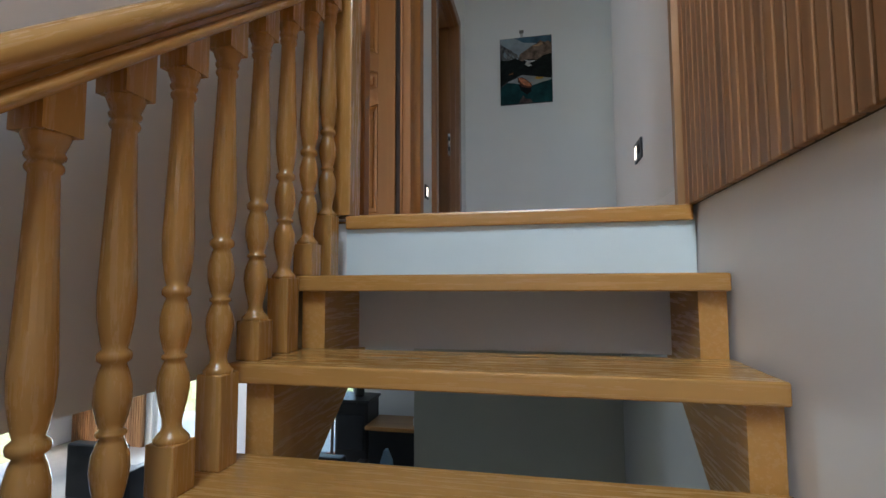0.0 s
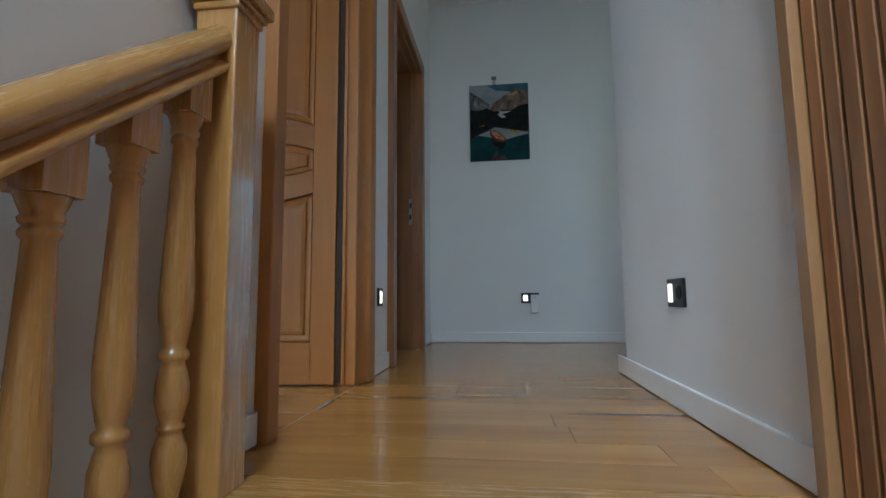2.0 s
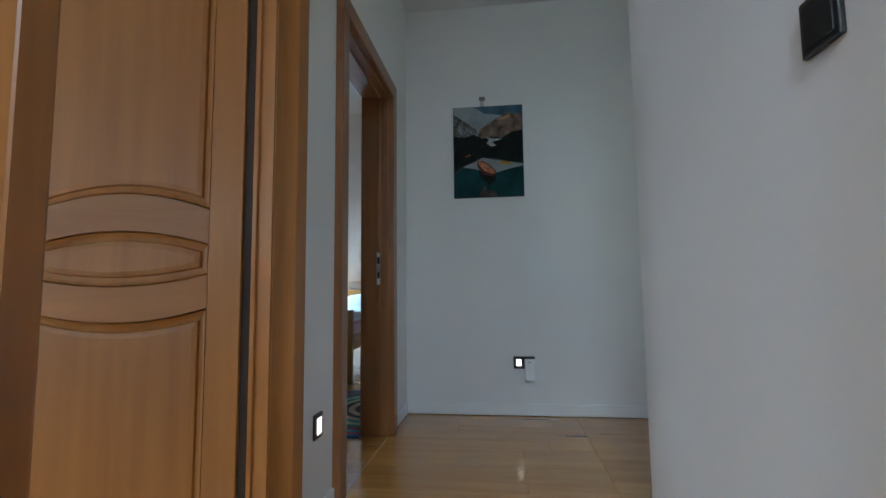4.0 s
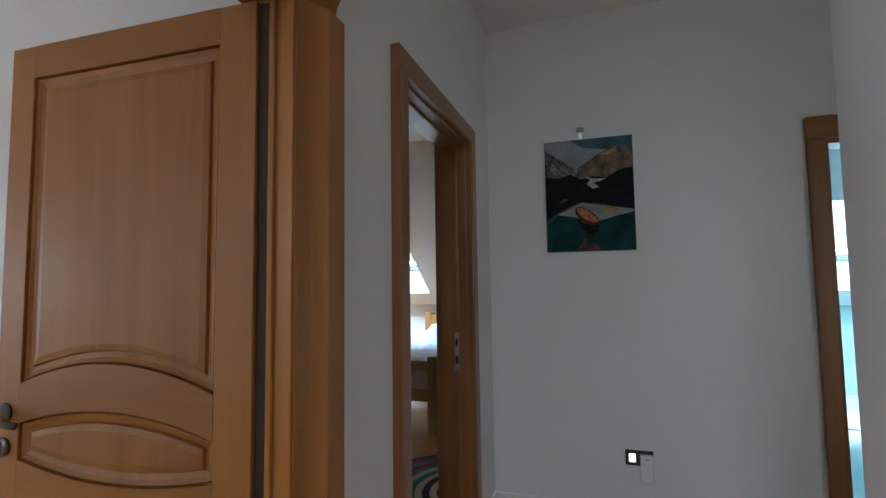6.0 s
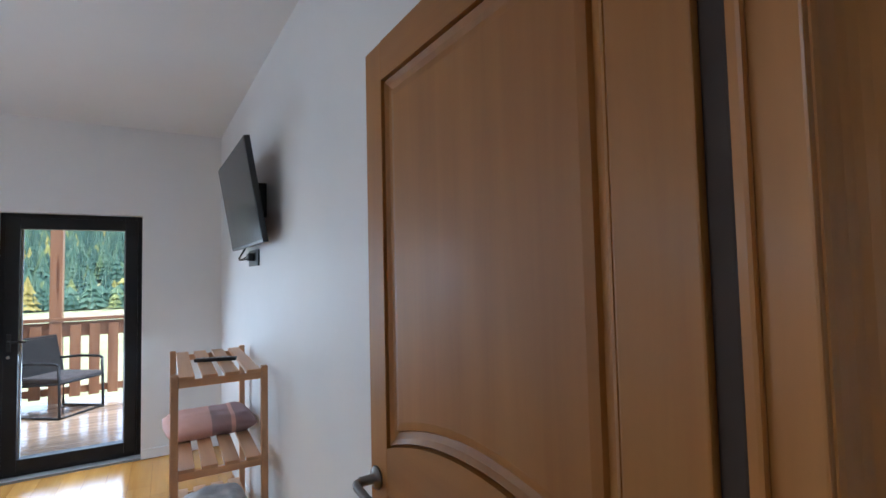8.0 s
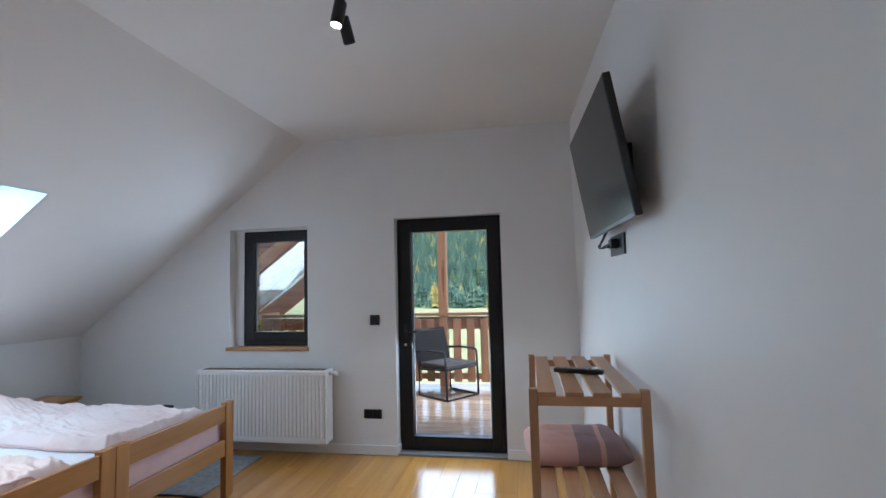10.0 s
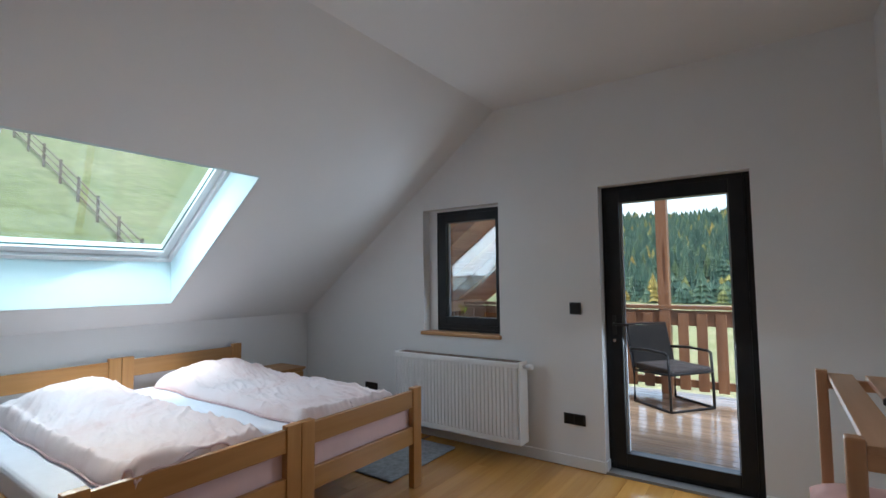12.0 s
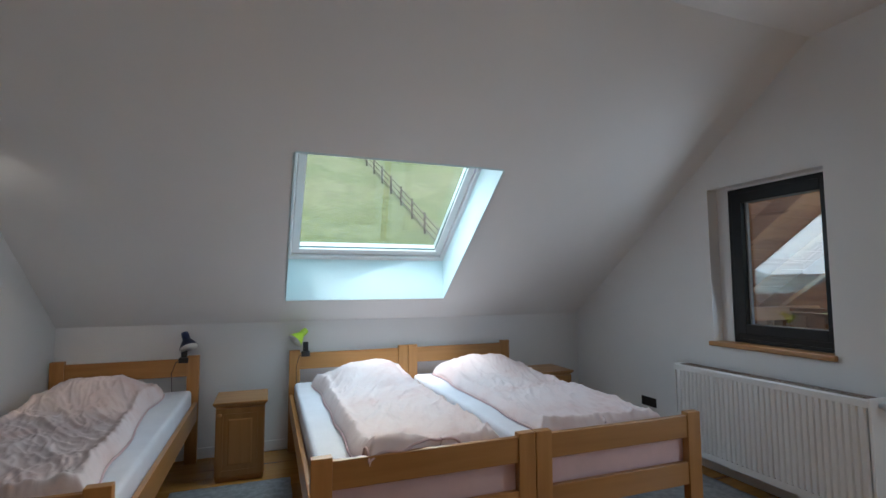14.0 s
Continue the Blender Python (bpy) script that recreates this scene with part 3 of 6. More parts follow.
# ---- doorways ----
def casing_profile(b, axis, c0, c1, face, out, a0, a1, inner_high):
    """One moulded casing board from a0 to a1 along its length: c0..c1 its width on the wall, out how far it stands off."""
    w = c1 - c0
    if abs(w) > 0.12:
        steps = [(0.0, 0.86), (0.012, 0.96), (0.03, 1.0), (0.46, 1.0), (0.48, 0.97), (0.50, 0.90), (0.54, 0.72), (0.59, 0.55), (0.65, 0.40), (0.72, 0.28), (0.80, 0.19), (0.88, 0.14), (0.95, 0.11), (1.0, 0.06)]
    else:
        steps = [(0.0, 0.88), (0.04, 1.0), (0.86, 1.0), (0.95, 0.94), (1.0, 0.80)]
    return [(c0 + w * s, face + out * h) for s, h in steps]


def doorway(name, y0, y1, top, mats, depth0, depth1, cw, out, label, latch=False, near=None):
    """Jambs and casings of a door opening in the wall along y; depth0..depth1 the wall's thickness in x."""
    k = thing(name, (depth1, (y0 + y1) / 2, 0), label, "door frame", "", "structure")
    j = 0.022
    cn = near or cw
    for ya, yb in ((y0, y0 + j), (y1 - j, y1)):
        b = cube(depth0, depth1, ya, yb, 0.003, top, bev=0.003)
        part("jamb", b, mats["z"], k)
    part("jamb", cube(depth0, depth1, y0 + j, y1 - j, top - j, top, bev=0.003), mats["y"], k)
    # rebate stops
    for ya, yb in ((y0 + j, y0 + j + 0.012), (y1 - j - 0.012, y1 - j)):
        part("stop", cube(depth1 - 0.068, depth1 - 0.045, ya, yb, 0.003, top - j, bev=0.005), mats["z"], k)
    part("stop", cube(depth1 - 0.068, depth1 - 0.045, y0 + j + 0.012, y1 - j - 0.012, top - j - 0.012, top - j, bev=0.005), mats["y"], k)
    for face, sgn in ((depth1, 1), (depth0, -1)):
        for ya, yb in ((y0 - cn + 0.012, y0 + 0.012), (y1 + cw - 0.012, y1 - 0.012)):
            b = bmesh.new()
            pts = casing_profile(b, "z", ya, yb, face, sgn * out, 0, 0, 1)
            poly = [(x, y) for y, x in pts] + [(face, yb), (face, ya)]
            prism(b, poly, "z", 0.003, top - 0.012)
            part("casing", b, mats["z"], k)
        b = bmesh.new()
        pts = casing_profile(b, "y", top + cw - 0.012, top - 0.012, face, sgn * out, 0, 0, 1)
        prism(b, [(x, z) for z, x in pts] + [(face, top - 0.012), (face, top + cw - 0.012)], "y", y0 - cn + 0.012, y1 + cw - 0.012)
        part("casing", b, mats["y"], k)
    if latch:
        yb = y1 - j - 0.017
        b = cube(depth1 - 0.068, depth1 - 0.045, yb - 0.001, yb + 0.002, 0.92, 1.12)
        st = part("strike_plate", b, CHROME, k, "satin steel strike plate")
        b = cube(depth1 - 0.064, depth1 - 0.05, yb - 0.002, yb, 1.05, 1.09)
        box(b, depth1 - 0.064, depth1 - 0.05, yb - 0.002, yb, 0.96, 1.0)
        part("strike_hole", b, BLACKP, st)
    return k


doorway("door_1", D1[0], D1[1], D1[3], FRAMEW, XB, XL, 0.170, 0.036, "honey brown wooden door frame with moulded casing", near=0.066)
doorway("door_2", D2[0], D2[1], D2[3], DOOR2W, XB, XL, 0.085, 0.036, "dark brown wooden door frame of the second bedroom", True)
k = thing("door_3", (1.65, YE, 0), "dark brown wooden door frame of the bathroom", "door frame", "", "structure")
part("casing", cube(1.205, 1.29, YE - 0.03, YE, 0.003, 2.12, bev=0.008), DOOR2W["z"], k)
part("casing", cube(2.045, 2.13, YE - 0.03, YE, 0.003, 2.12, bev=0.008), DOOR2W["z"], k)
part("casing", cube(1.205, 2.13, YE - 0.03, YE, 2.12, 2.24, bev=0.008), DOOR2W["x"], k)
part("jamb", cube(1.285, 1.31, YE, YE + 0.15, 0.003, 2.12), DOOR2W["z"], k)
part("jamb", cube(2.025, 2.05, YE, YE + 0.15, 0.003, 2.12), DOOR2W["z"], k)
part("jamb", cube(1.31, 2.025, YE, YE + 0.15, 2.095, 2.12), DOOR2W["x"], k)


def bedroom_door():
    """The open leaf: stiles, rails with bowed edges, raised panels, handle, key plate, hinges. Local x runs from the hinge to the free edge, y is the thickness."""
    hinge = Vector((-0.621, 2.846, 0.008))
    tip = Vector((-1.438, 2.815, 0.008))
    d = tip - hinge
    k = thing("bedroom_door", hinge, "honey brown panelled wooden door standing open", "door", "", "", math.degrees(math.atan2(d.y, d.x)))
    Wd, Hd, T = d.length, 2.058, 0.04
    st, st2 = 0.105, 0.088

    def bow(z, rise, x0, x1, n=14):
        return [(x0 + (x1 - x0) * i / n, z + rise * (1 - (2 * i / n - 1) ** 2)) for i in range(n + 1)]

    x0, x1 = st, Wd - st2
    for a, c in ((0, st), (Wd - st2, Wd)):
        part("stile", cube(a, c, -T, 0, 0, Hd, bev=0.003), DOORW["z"], k, local=True)
    # lip along the hinge edge, its colour darkened to hold the gap's shade
    part("rebate_lip", cube(-0.028, -0.001, -T + 0.022, -0.010, 0.004, Hd - 0.004, bev=0.003), HINGE_SHADE, k, "hinge edge lip coloured dark brown for the shade in the gap", local=True)
    rails = [([(x0, 0.0), (x1, 0.0)], [(x0, 0.175), (x1, 0.175)]),
             (bow(0.825, -0.045, x0, x1), bow(0.925, -0.036, x0, x1)),
             (bow(1.02, 0.048, x0, x1), bow(1.125, 0.06, x0, x1)),
             ([(x0, Hd - 0.092), (x1, Hd - 0.092)], [(x0, Hd), (x1, Hd)])]
    for lo, hi in rails:
        b = bmesh.new()
        prism(b, lo + hi[::-1], "y", -T, 0)
        part("rail", b, DOORW["x"], k, local=True)
    for lo, hi in zip([r[1] for r in rails], [r[0] for r in rails][1:]):
        n = 14

        def at(line, f):
            if len(line) == 2:
                return line[0][1]
            g = f * (len(line) - 1)
            i = min(int(g), len(line) - 2)
            return line[i][1] + (line[i + 1][1] - line[i][1]) * (g - i)
        b = bmesh.new()
        rings = []
        for inset, dep in ((0.0, 0.014), (0.006, 0.006), (0.016, 0.013), (0.03, 0.017), (0.034, 0.010), (0.05, 0.007)):
            fs = [i / n for i in range(n + 1)]
            xs = [x0 + inset + (x1 - x0 - 2 * inset) * f for f in fs]
            low = [(x, at(lo, (x - x0) / (x1 - x0)) + inset) for x in xs]
            high = [(x, at(hi, (x - x0) / (x1 - x0)) - inset) for x in xs]
            rings.append([(low + high[::-1]), dep])
        for side in (0, 1):
            vr = []
            for pts, dep in rings:
                y = -dep if side == 0 else -T + dep
                vr.append([b.verts.new((x, y, z)) for x, z in pts])
            for A, B in zip(vr, vr[1:]):
                m = len(A)
                for i in range(m):
                    b.faces.new((A[i], A[(i + 1) % m], B[(i + 1) % m], B[i]))
            last = vr[-1]
            h = n + 1
            for i in range(n):
                b.faces.new((last[i], last[i + 1], last[2 * h - 2 - i], last[2 * h - 1 - i]))
        part("panel", b, DOORW["z"], k, local=True)
    # the visible side is local +y here, turned towards the door opening
    for side in (1, -1):
        yo = 0.0 if side == 1 else -T
        hb = bmesh.new()
        lathe(hb, [(0.026, 0), (0.027, 0.004), (0.022, 0.010), (0.011, 0.012), (0.011, 0.045)], Matrix.Translation((Wd - 0.037, yo, 1.045)) @ Matrix.Rotation(radians(-90 * side), 4, "X"), 20)
        hd = part("handle_rose", hb, STEEL, k, "dark brushed steel handle", True, True)
        hb = bmesh.new()
        yy = yo + side * 0.047
        sweep(hb, [(Wd - 0.037, yo + side * 0.03, 1.045), (Wd - 0.037, yy - side * 0.004, 1.045), (Wd - 0.042, yy + side * 0.007, 1.045), (Wd - 0.055, yy + side * 0.011, 1.043), (Wd - 0.10, yy + side * 0.007, 1.034), (Wd - 0.145, yy - side * 0.002, 1.028)], 0.0095, 10)
        o = part("lever", hb, STEEL, hd, "", True, True)
        kb = bmesh.new()
        lathe(kb, [(0.025, 0), (0.026, 0.004), (0.020, 0.009), (0.012, 0.010)], Matrix.Translation((Wd - 0.037, yo, 0.955)) @ Matrix.Rotation(radians(-90 * side), 4, "X"), 20)
        kp = part("key_rose", kb, STEEL, k, "", True, True)
        part("keyhole", cube(Wd - 0.041, Wd - 0.033, yo + side * 0.008, yo + side * 0.0115, 0.94, 0.972), BLACKP, kp, "", False, True)
    for z in (0.25, 1.02, 1.8):
        hb = bmesh.new()
        lathe(hb, [(0.007, 0), (0.007, 0.09)], Matrix.Translation((-0.012, -0.034, z)), 10)
        part("hinge", hb, STEEL, k, "", True, True)
    return k


bedroom_door()


# ---- stairs ----
RISE, GO = 0.2037, 0.2555
FRONT = 1.725                   # nosing line of the landing
stairs = thing("staircase", (0.07, -0.3, LOW), "varnished honey coloured wooden staircase with open risers", "staircase")
part("nosing", cube(-0.44, XR - 0.012, FRONT, FRONT + 0.13, -0.045, 0.002, bev=0.008), STAIR["x"], stairs)
part("riser", cube(-0.44, XR - 0.005, 1.742, 1.76, -RISE - 0.04, -0.045), plain("pale_blue_riser_paint", (0.64, 0.755, 0.80), 0.4, 0, 0.02, 3), stairs, "pale bluish white painted top riser")
for i in range(1, 14):
    y = FRONT - GO * i
    z = -RISE * i
    part("tread", cube(-0.505, XR - 0.012, y, y + (0.275 if i > 1 else 0.27), z - 0.045, z, bev=0.007, seg=3), STAIR["x"], stairs)
for xa, xb in ((XR - 0.078, XR - 0.014), (-0.47, -0.40)):
    # cut string that carries the treads, stepped above and raked below
    pts = []
    for i in range(1, 14):
        y, z = FRONT - GO * i + 0.03, -RISE * i - 0.045
        pts += [(y + GO, z), (y, z)]
    under = [(FRONT - GO * 13 + 0.05, -RISE * 13 - 0.245), (FRONT + 0.10, -0.445)]
    b = bmesh.new()
    prism(b, pts + under, "x", xa, xb)
    part("string", b, STAIR["y"], stairs)


def baluster_mesh(base):
    """One turned baluster, z = 0 at the top of its square foot of the given height."""
    b = bmesh.new()
    s = 0.030
    box(b, -s, s, -s, s, -base, -0.008, 0.004)
    prof = [(0.030, -0.010), (0.031, -0.002), (0.026, 0.004), (0.019, 0.012), (0.0165, 0.022), (0.018, 0.035), (0.025, 0.065), (0.0285, 0.09), (0.027, 0.112), (0.020, 0.132),
            (0.0165, 0.140), (0.022, 0.144), (0.022, 0.149), (0.0165, 0.153), (0.021, 0.165), (0.0275, 0.195), (0.027, 0.220), (0.0215, 0.244), (0.0175, 0.256),
            (0.0245, 0.262), (0.0255, 0.268), (0.0245, 0.274), (0.018, 0.280), (0.021, 0.292), (0.027, 0.330), (0.0285, 0.365), (0.0265, 0.42), (0.0225, 0.52), (0.0195, 0.61), (0.0185, 0.640),
            (0.022, 0.644), (0.0235, 0.649), (0.022, 0.654), (0.019, 0.657), (0.0235, 0.662), (0.025, 0.667), (0.022, 0.672), (0.0265, 0.684), (0.030, 0.694), (0.028, 0.700)]
    lathe(b, prof, None, 20)
    # square head, cut to the rake of the rail
    v = []
    top = 0.765
    rake = RISE / GO
    for x, y in ((-s, -s), (s, -s), (s, s), (-s, s)):
        v.append((b.verts.new((x, y, 0.697)), b.verts.new((x, y, top + rake * y))))
    b.faces.new([a for a, _ in v][::-1])
    b.faces.new([c for _, c in v])
    for i in range(4):
        j = (i + 1) % 4
        b.faces.new((v[i][0], v[j][0], v[j][1], v[i][1]))
    return b


rail = thing("stair_railing", (-0.484, 0.3, LOW), "varnished wooden stair railing with turned balusters", "railing")
tall, short = (finish("baluster", baluster_mesh(h), STAIR["z"], False) for h in (RISE, RISE / 2))
for me in (tall, short):
    me.polygons.foreach_set("use_smooth", [len(p.vertices) == 4 and abs(p.normal.z) < 0.98 and p.area < 0.0006 for p in me.polygons])
for i in range(1, 11):
    for me, dy in ((tall, 0.19), (short, 0.0635)):
        y = FRONT - GO * i + dy
        z = RISE / GO * (y - (FRONT - GO * i)) - RISE * i + (0.05 if me is tall else 0.05)
        ob = new("baluster", me)
        ob.location = Vector((-0.475, y, -RISE * i + (RISE if me is tall else RISE / 2))) - rail.location
        ob.parent = rail


def raked(prof, ya, yb, zoff):
    """A rail of the given cross profile (x, z) along the rake of the stairs."""
    b = bmesh.new()
    rk = RISE / GO
    A = [b.verts.new((x, ya, zoff + rk * (ya - 1.665) + z)) for x, z in prof]
    B = [b.verts.new((x, yb, zoff + rk * (yb - 1.665) + z)) for x, z in prof]
    b.faces.new([b.verts.new(v.co) for v in A])
    b.faces.new([b.verts.new(v.co) for v in B[::-1]])
    n = len(prof)
    for i in range(n):
        b.faces.new((A[(i + 1) % n], A[i], B[i], B[(i + 1) % n]))
    return b


def raked_part(name, b, smooth):
    """Lays the rail along its own axis, so that its grain follows the rake."""
    a = math.atan2(RISE, GO)
    bmesh.ops.translate(b, verts=b.verts, vec=-base_of(rail))
    bmesh.ops.rotate(b, verts=b.verts, cent=(0, 0, 0), matrix=Matrix.Rotation(-a, 3, "X"))
    ob = part(name, b, STAIR["y"], rail, "", smooth, True)
    ob.rotation_euler = (a, 0, 0)
    return ob


def oval(cx, cz, rx, rz, n=24, p=2.6):
    return [(cx + rx * math.copysign(abs(math.cos(a)) ** (2 / p), math.cos(a)), cz + rz * math.copysign(abs(math.sin(a)) ** (2 / p), math.sin(a))) for a in (2 * math.pi * i / n for i in range(n))]


raked_part("handrail", raked(oval(-0.470, 0.834, 0.041, 0.034, 24, 2.2), -0.9, 1.725, 0.0), True)
raked_part("groove", raked([(-0.488, 0.776), (-0.452, 0.776), (-0.452, 0.806), (-0.488, 0.806)], -0.9, 1.722, 0.0), False)
raked_part("lower_rail", raked(oval(-0.470, 0.777, 0.038, 0.0165), -0.9, 1.725, 0.0), True)

newel = thing("newel_post", (-0.464, 1.764, 0), "square varnished newel post with a moulded cap", "newel post")
part("post", cube(-0.508, -0.420, 1.720, 1.808, 0.002, 0.965, bev=0.005), STAIR["z"], newel)
b = bmesh.new()
for s, z0, z1 in ((0.050, 0.945, 0.962), (0.057, 0.962, 0.974), (0.066, 0.974, 1.003)):
    box(b, -0.464 - s, -0.464 + s, 1.764 - s, 1.764 + s, z0, z1, 0.006)
bmesh.ops.scale(b, vec=(1, 1, 1), verts=b.verts)
v = [b.verts.new((-0.464 + sx * 0.062, 1.764 + sy * 0.062, 1.002)) for sx, sy in ((-1, -1), (1, -1), (1, 1), (-1, 1))]
u = [b.verts.new((-0.464 + sx * 0.03, 1.764 + sy * 0.03, 1.014)) for sx, sy in ((-1, -1), (1, -1), (1, 1), (-1, 1))]
b.faces.new(u)
b.faces.new(v[::-1])
for i in range(4):
    b.faces.new((v[i], v[(i + 1) % 4], u[(i + 1) % 4], u[i]))
part("cap", b, STAIR["x"], newel)

# slatted panel beside the stairs
panel = thing("wall_cladding", (XR, 0.4, 0.0), "brown vertical wooden slat panel fixed to the wall", "wall panel")
part("backing", cube(XR - 0.010, XR, -2.9, 1.79, 0.003, 2.7), plain("black_felt", (0.03, 0.02, 0.015), 0.9), panel)
slat = finish("slat", cube(-0.017, 0.0, -0.0165, 0.0165, 0.0, 2.7, bev=0.002, seg=1), SLATW)
part("end_slat", cube(XR - 0.045, XR, 1.762, 1.795, 0.002, 2.7, bev=0.002), wood("pale_slat_wood", (0.26, 0.135, 0.05), (0.36, 0.20, 0.085), "z", 0.4, 0.1), panel, "paler end slat")
for i in range(110):
    ob = new("slat", slat)
    ob.location = Vector((XR - 0.010, 1.738 - 0.0415 * i, 0.0)) - panel.location
    ob.parent = panel

# sockets and switches
def plate(name, at, w, h, out, label, category):
    """A black wall plate facing the way of out (unit vector along x or y)."""
    k = thing(name, at, label, category)
    x, y, z = at
    o = Vector(out)
    t = Vector((-o.y, o.x, 0))

    def slab(nm, mat, a0, a1, z0, z1, d0, d1, bev=0.002, parent=k, lab=""):
        p, q = Vector(at) + t * a0 + o * d0, Vector(at) + t * a1 + o * d1
        return part(nm, cube(min(p.x, q.x), max(p.x, q.x), min(p.y, q.y), max(p.y, q.y), z + z0, z + z1, bev=bev), mat, parent, lab)
    slab("plate", BLACKP, -w / 2, w / 2, -h / 2, h / 2, 0, 0.010, 0.003)
    return k, slab


k, s = plate("wall_socket", (XR, 2.514, 0.375), 0.145, 0.092, (-1, 0, 0), "black double wall plate with night light and socket", "socket")
s("night_light", WARMGLOW, -0.058, -0.022, -0.03, 0.03, 0.009, 0.0125, lab="lit warm night light")
b = bmesh.new()
lathe(b, [(0.022, 0), (0.022, 0.003), (0.017, 0.0035), (0.016, 0.0012)], Matrix.Translation((XR - 0.010, 2.514 - 0.036, 0.375)) @ Matrix.Rotation(radians(-90), 4, "Y"), 20)
part("socket_well", b, BLACKF, k)
k, s = plate("light_switch", (XR, 2.22, 1.27), 0.085, 0.09, (-1, 0, 0), "black square light switch on the corridor wall", "switch")
s("rocker", BLACKF, -0.033, 0.033, -0.035, 0.035, 0.009, 0.013)
k, s = plate("wall_socket", (0.312, YE, 0.368), 0.15, 0.085, (0, -1, 0), "black double wall plate with night light by the floor", "socket")
s("night_light", WARMGLOW, -0.056, -0.02, -0.024, 0.024, 0.009, 0.0125, lab="lit warm night light")
k = thing("plug_adapter", (0.35, YE - 0.03, 0.27), "white plug-in adapter on the black socket", "adapter")
part("housing", cube(0.315, 0.385, YE - 0.045, YE - 0.011, 0.245, 0.395, bev=0.008), TRIM, k)
part("mark", cube(0.34, 0.36, YE - 0.0465, YE - 0.045, 0.37, 0.378), GREYC, k)
k, s = plate("wall_socket", (XL, 3.252, 0.375), 0.078, 0.092, (1, 0, 0), "black single wall plate with night light", "socket")
s("night_light", WARMGLOW, -0.02, 0.02, -0.03, 0.03, 0.009, 0.0125, lab="lit warm night light")

# picture
def picture():
    x0, x1, z0, z1, y = -0.17, 0.344, 1.56, 2.248, YE - 0.012
    k = thing("wall_picture", ((x0 + x1) / 2, YE, z0), "unframed print of a rowing boat on a mountain lake", "picture")
    part("board", cube(x0, x1, y, YE - 0.001, z0, z1, bev=0.001), BLACKP, k)
    W, H = x1 - x0, z1 - z0

    def flat(nm, mat, pts, lay):
        b = bmesh.new()
        v = [b.verts.new((x0 + W * p, y - 0.0006 * lay, z0 + H * q)) for p, q in pts]
        b.faces.new(v)
        part(nm, b, mat, k)

    def ink(nm, c, var=0.5, sc=14):
        m = plain("print_" + nm, tuple(v * 0.62 for v in c), 0.6, 0, min(0.9, var * 1.3), sc)
        m.node_tree.nodes["Principled BSDF"].inputs["Specular IOR Level"].default_value = 0.12
        return m
    skyc = ink("sky", (0.46, 0.52, 0.56), 0.25, 5)
    flat("print_sky", skyc, [(0.005, 0.6), (0.995, 0.6), (0.995, 0.995), (0.005, 0.995)], 1)
    flat("print_cloud", ink("cloud", (0.10, 0.20, 0.28), 0.3, 7), [(0.45, 0.92), (0.995, 0.86), (0.995, 0.995), (0.3, 0.995)], 2)
    rg = random.Random(5)
    left = [(0.005, 0.55), (0.005, 0.93)] + [(0.03 + 0.06 * i, 0.90 - 0.035 * i + rg.uniform(-0.03, 0.03)) for i in range(7)] + [(0.44, 0.70), (0.52, 0.66), (0.52, 0.55)]
    flat("print_mountain", ink("rock", (0.20, 0.19, 0.18), 0.9, 30), left, 3)
    right = [(0.36, 0.6), (0.38, 0.74), (0.46, 0.78), (0.55, 0.82), (0.62, 0.86), (0.70, 0.88), (0.78, 0.93), (0.86, 0.90), (0.93, 0.91), (0.995, 0.88), (0.995, 0.55), (0.36, 0.55)]
    flat("print_mountain", ink("warm_rock", (0.26, 0.18, 0.13), 0.6, 18), right, 4)
    flat("print_sunlit_rock", ink("lit_rock", (0.75, 0.45, 0.26), 0.3, 20), [(0.62, 0.85), (0.72, 0.875), (0.80, 0.90), (0.84, 0.87), (0.74, 0.84)], 5)
    flat("print_forest", ink("forest", (0.012, 0.016, 0.014), 0.4, 20), [(0.005, 0.68), (0.15, 0.66), (0.3, 0.69), (0.42, 0.64), (0.55, 0.66), (0.70, 0.64), (0.84, 0.70), (0.995, 0.72), (0.995, 0.36), (0.85, 0.37), (0.6, 0.42), (0.40, 0.43), (0.30, 0.40), (0.12, 0.34), (0.005, 0.27)], 6)
    for i in range(9):
        p, q = rg.uniform(0.02, 0.34), rg.uniform(0.70, 0.84)
        q = min(q, 0.86 - 0.5 * p)
        flat("print_snow", skyc, [(p, q), (p + 0.035, q - 0.02), (p + 0.05, q - 0.055), (p + 0.02, q - 0.035)], 5 + 0.05 * i)
    flat("print_snow", ink("snow", (0.75, 0.76, 0.76), 0.4, 24), [(0.46, 0.66), (0.52, 0.63), (0.48, 0.59), (0.55, 0.55), (0.62, 0.56), (0.56, 0.60), (0.70, 0.63), (0.55, 0.64)], 7)
    flat("print_water", ink("pale_water", (0.42, 0.46, 0.46), 0.3, 6), [(0.15, 0.34), (0.30, 0.38), (0.42, 0.43), (0.62, 0.40), (0.85, 0.37), (0.995, 0.35), (0.995, 0.2), (0.15, 0.2)], 7.5)
    flat("print_water", ink("green_water", (0.012, 0.07, 0.075), 0.4, 8), [(0.005, 0.005), (0.995, 0.005), (0.995, 0.33), (0.8, 0.30), (0.55, 0.25), (0.30, 0.31), (0.14, 0.33), (0.005, 0.25)], 8)
    flat("print_shadow", ink("reflection", (0.012, 0.014, 0.014), 0.3, 10), [(0.35, 0.30), (0.40, 0.20), (0.52, 0.13), (0.60, 0.18), (0.60, 0.25), (0.48, 0.26)], 9)
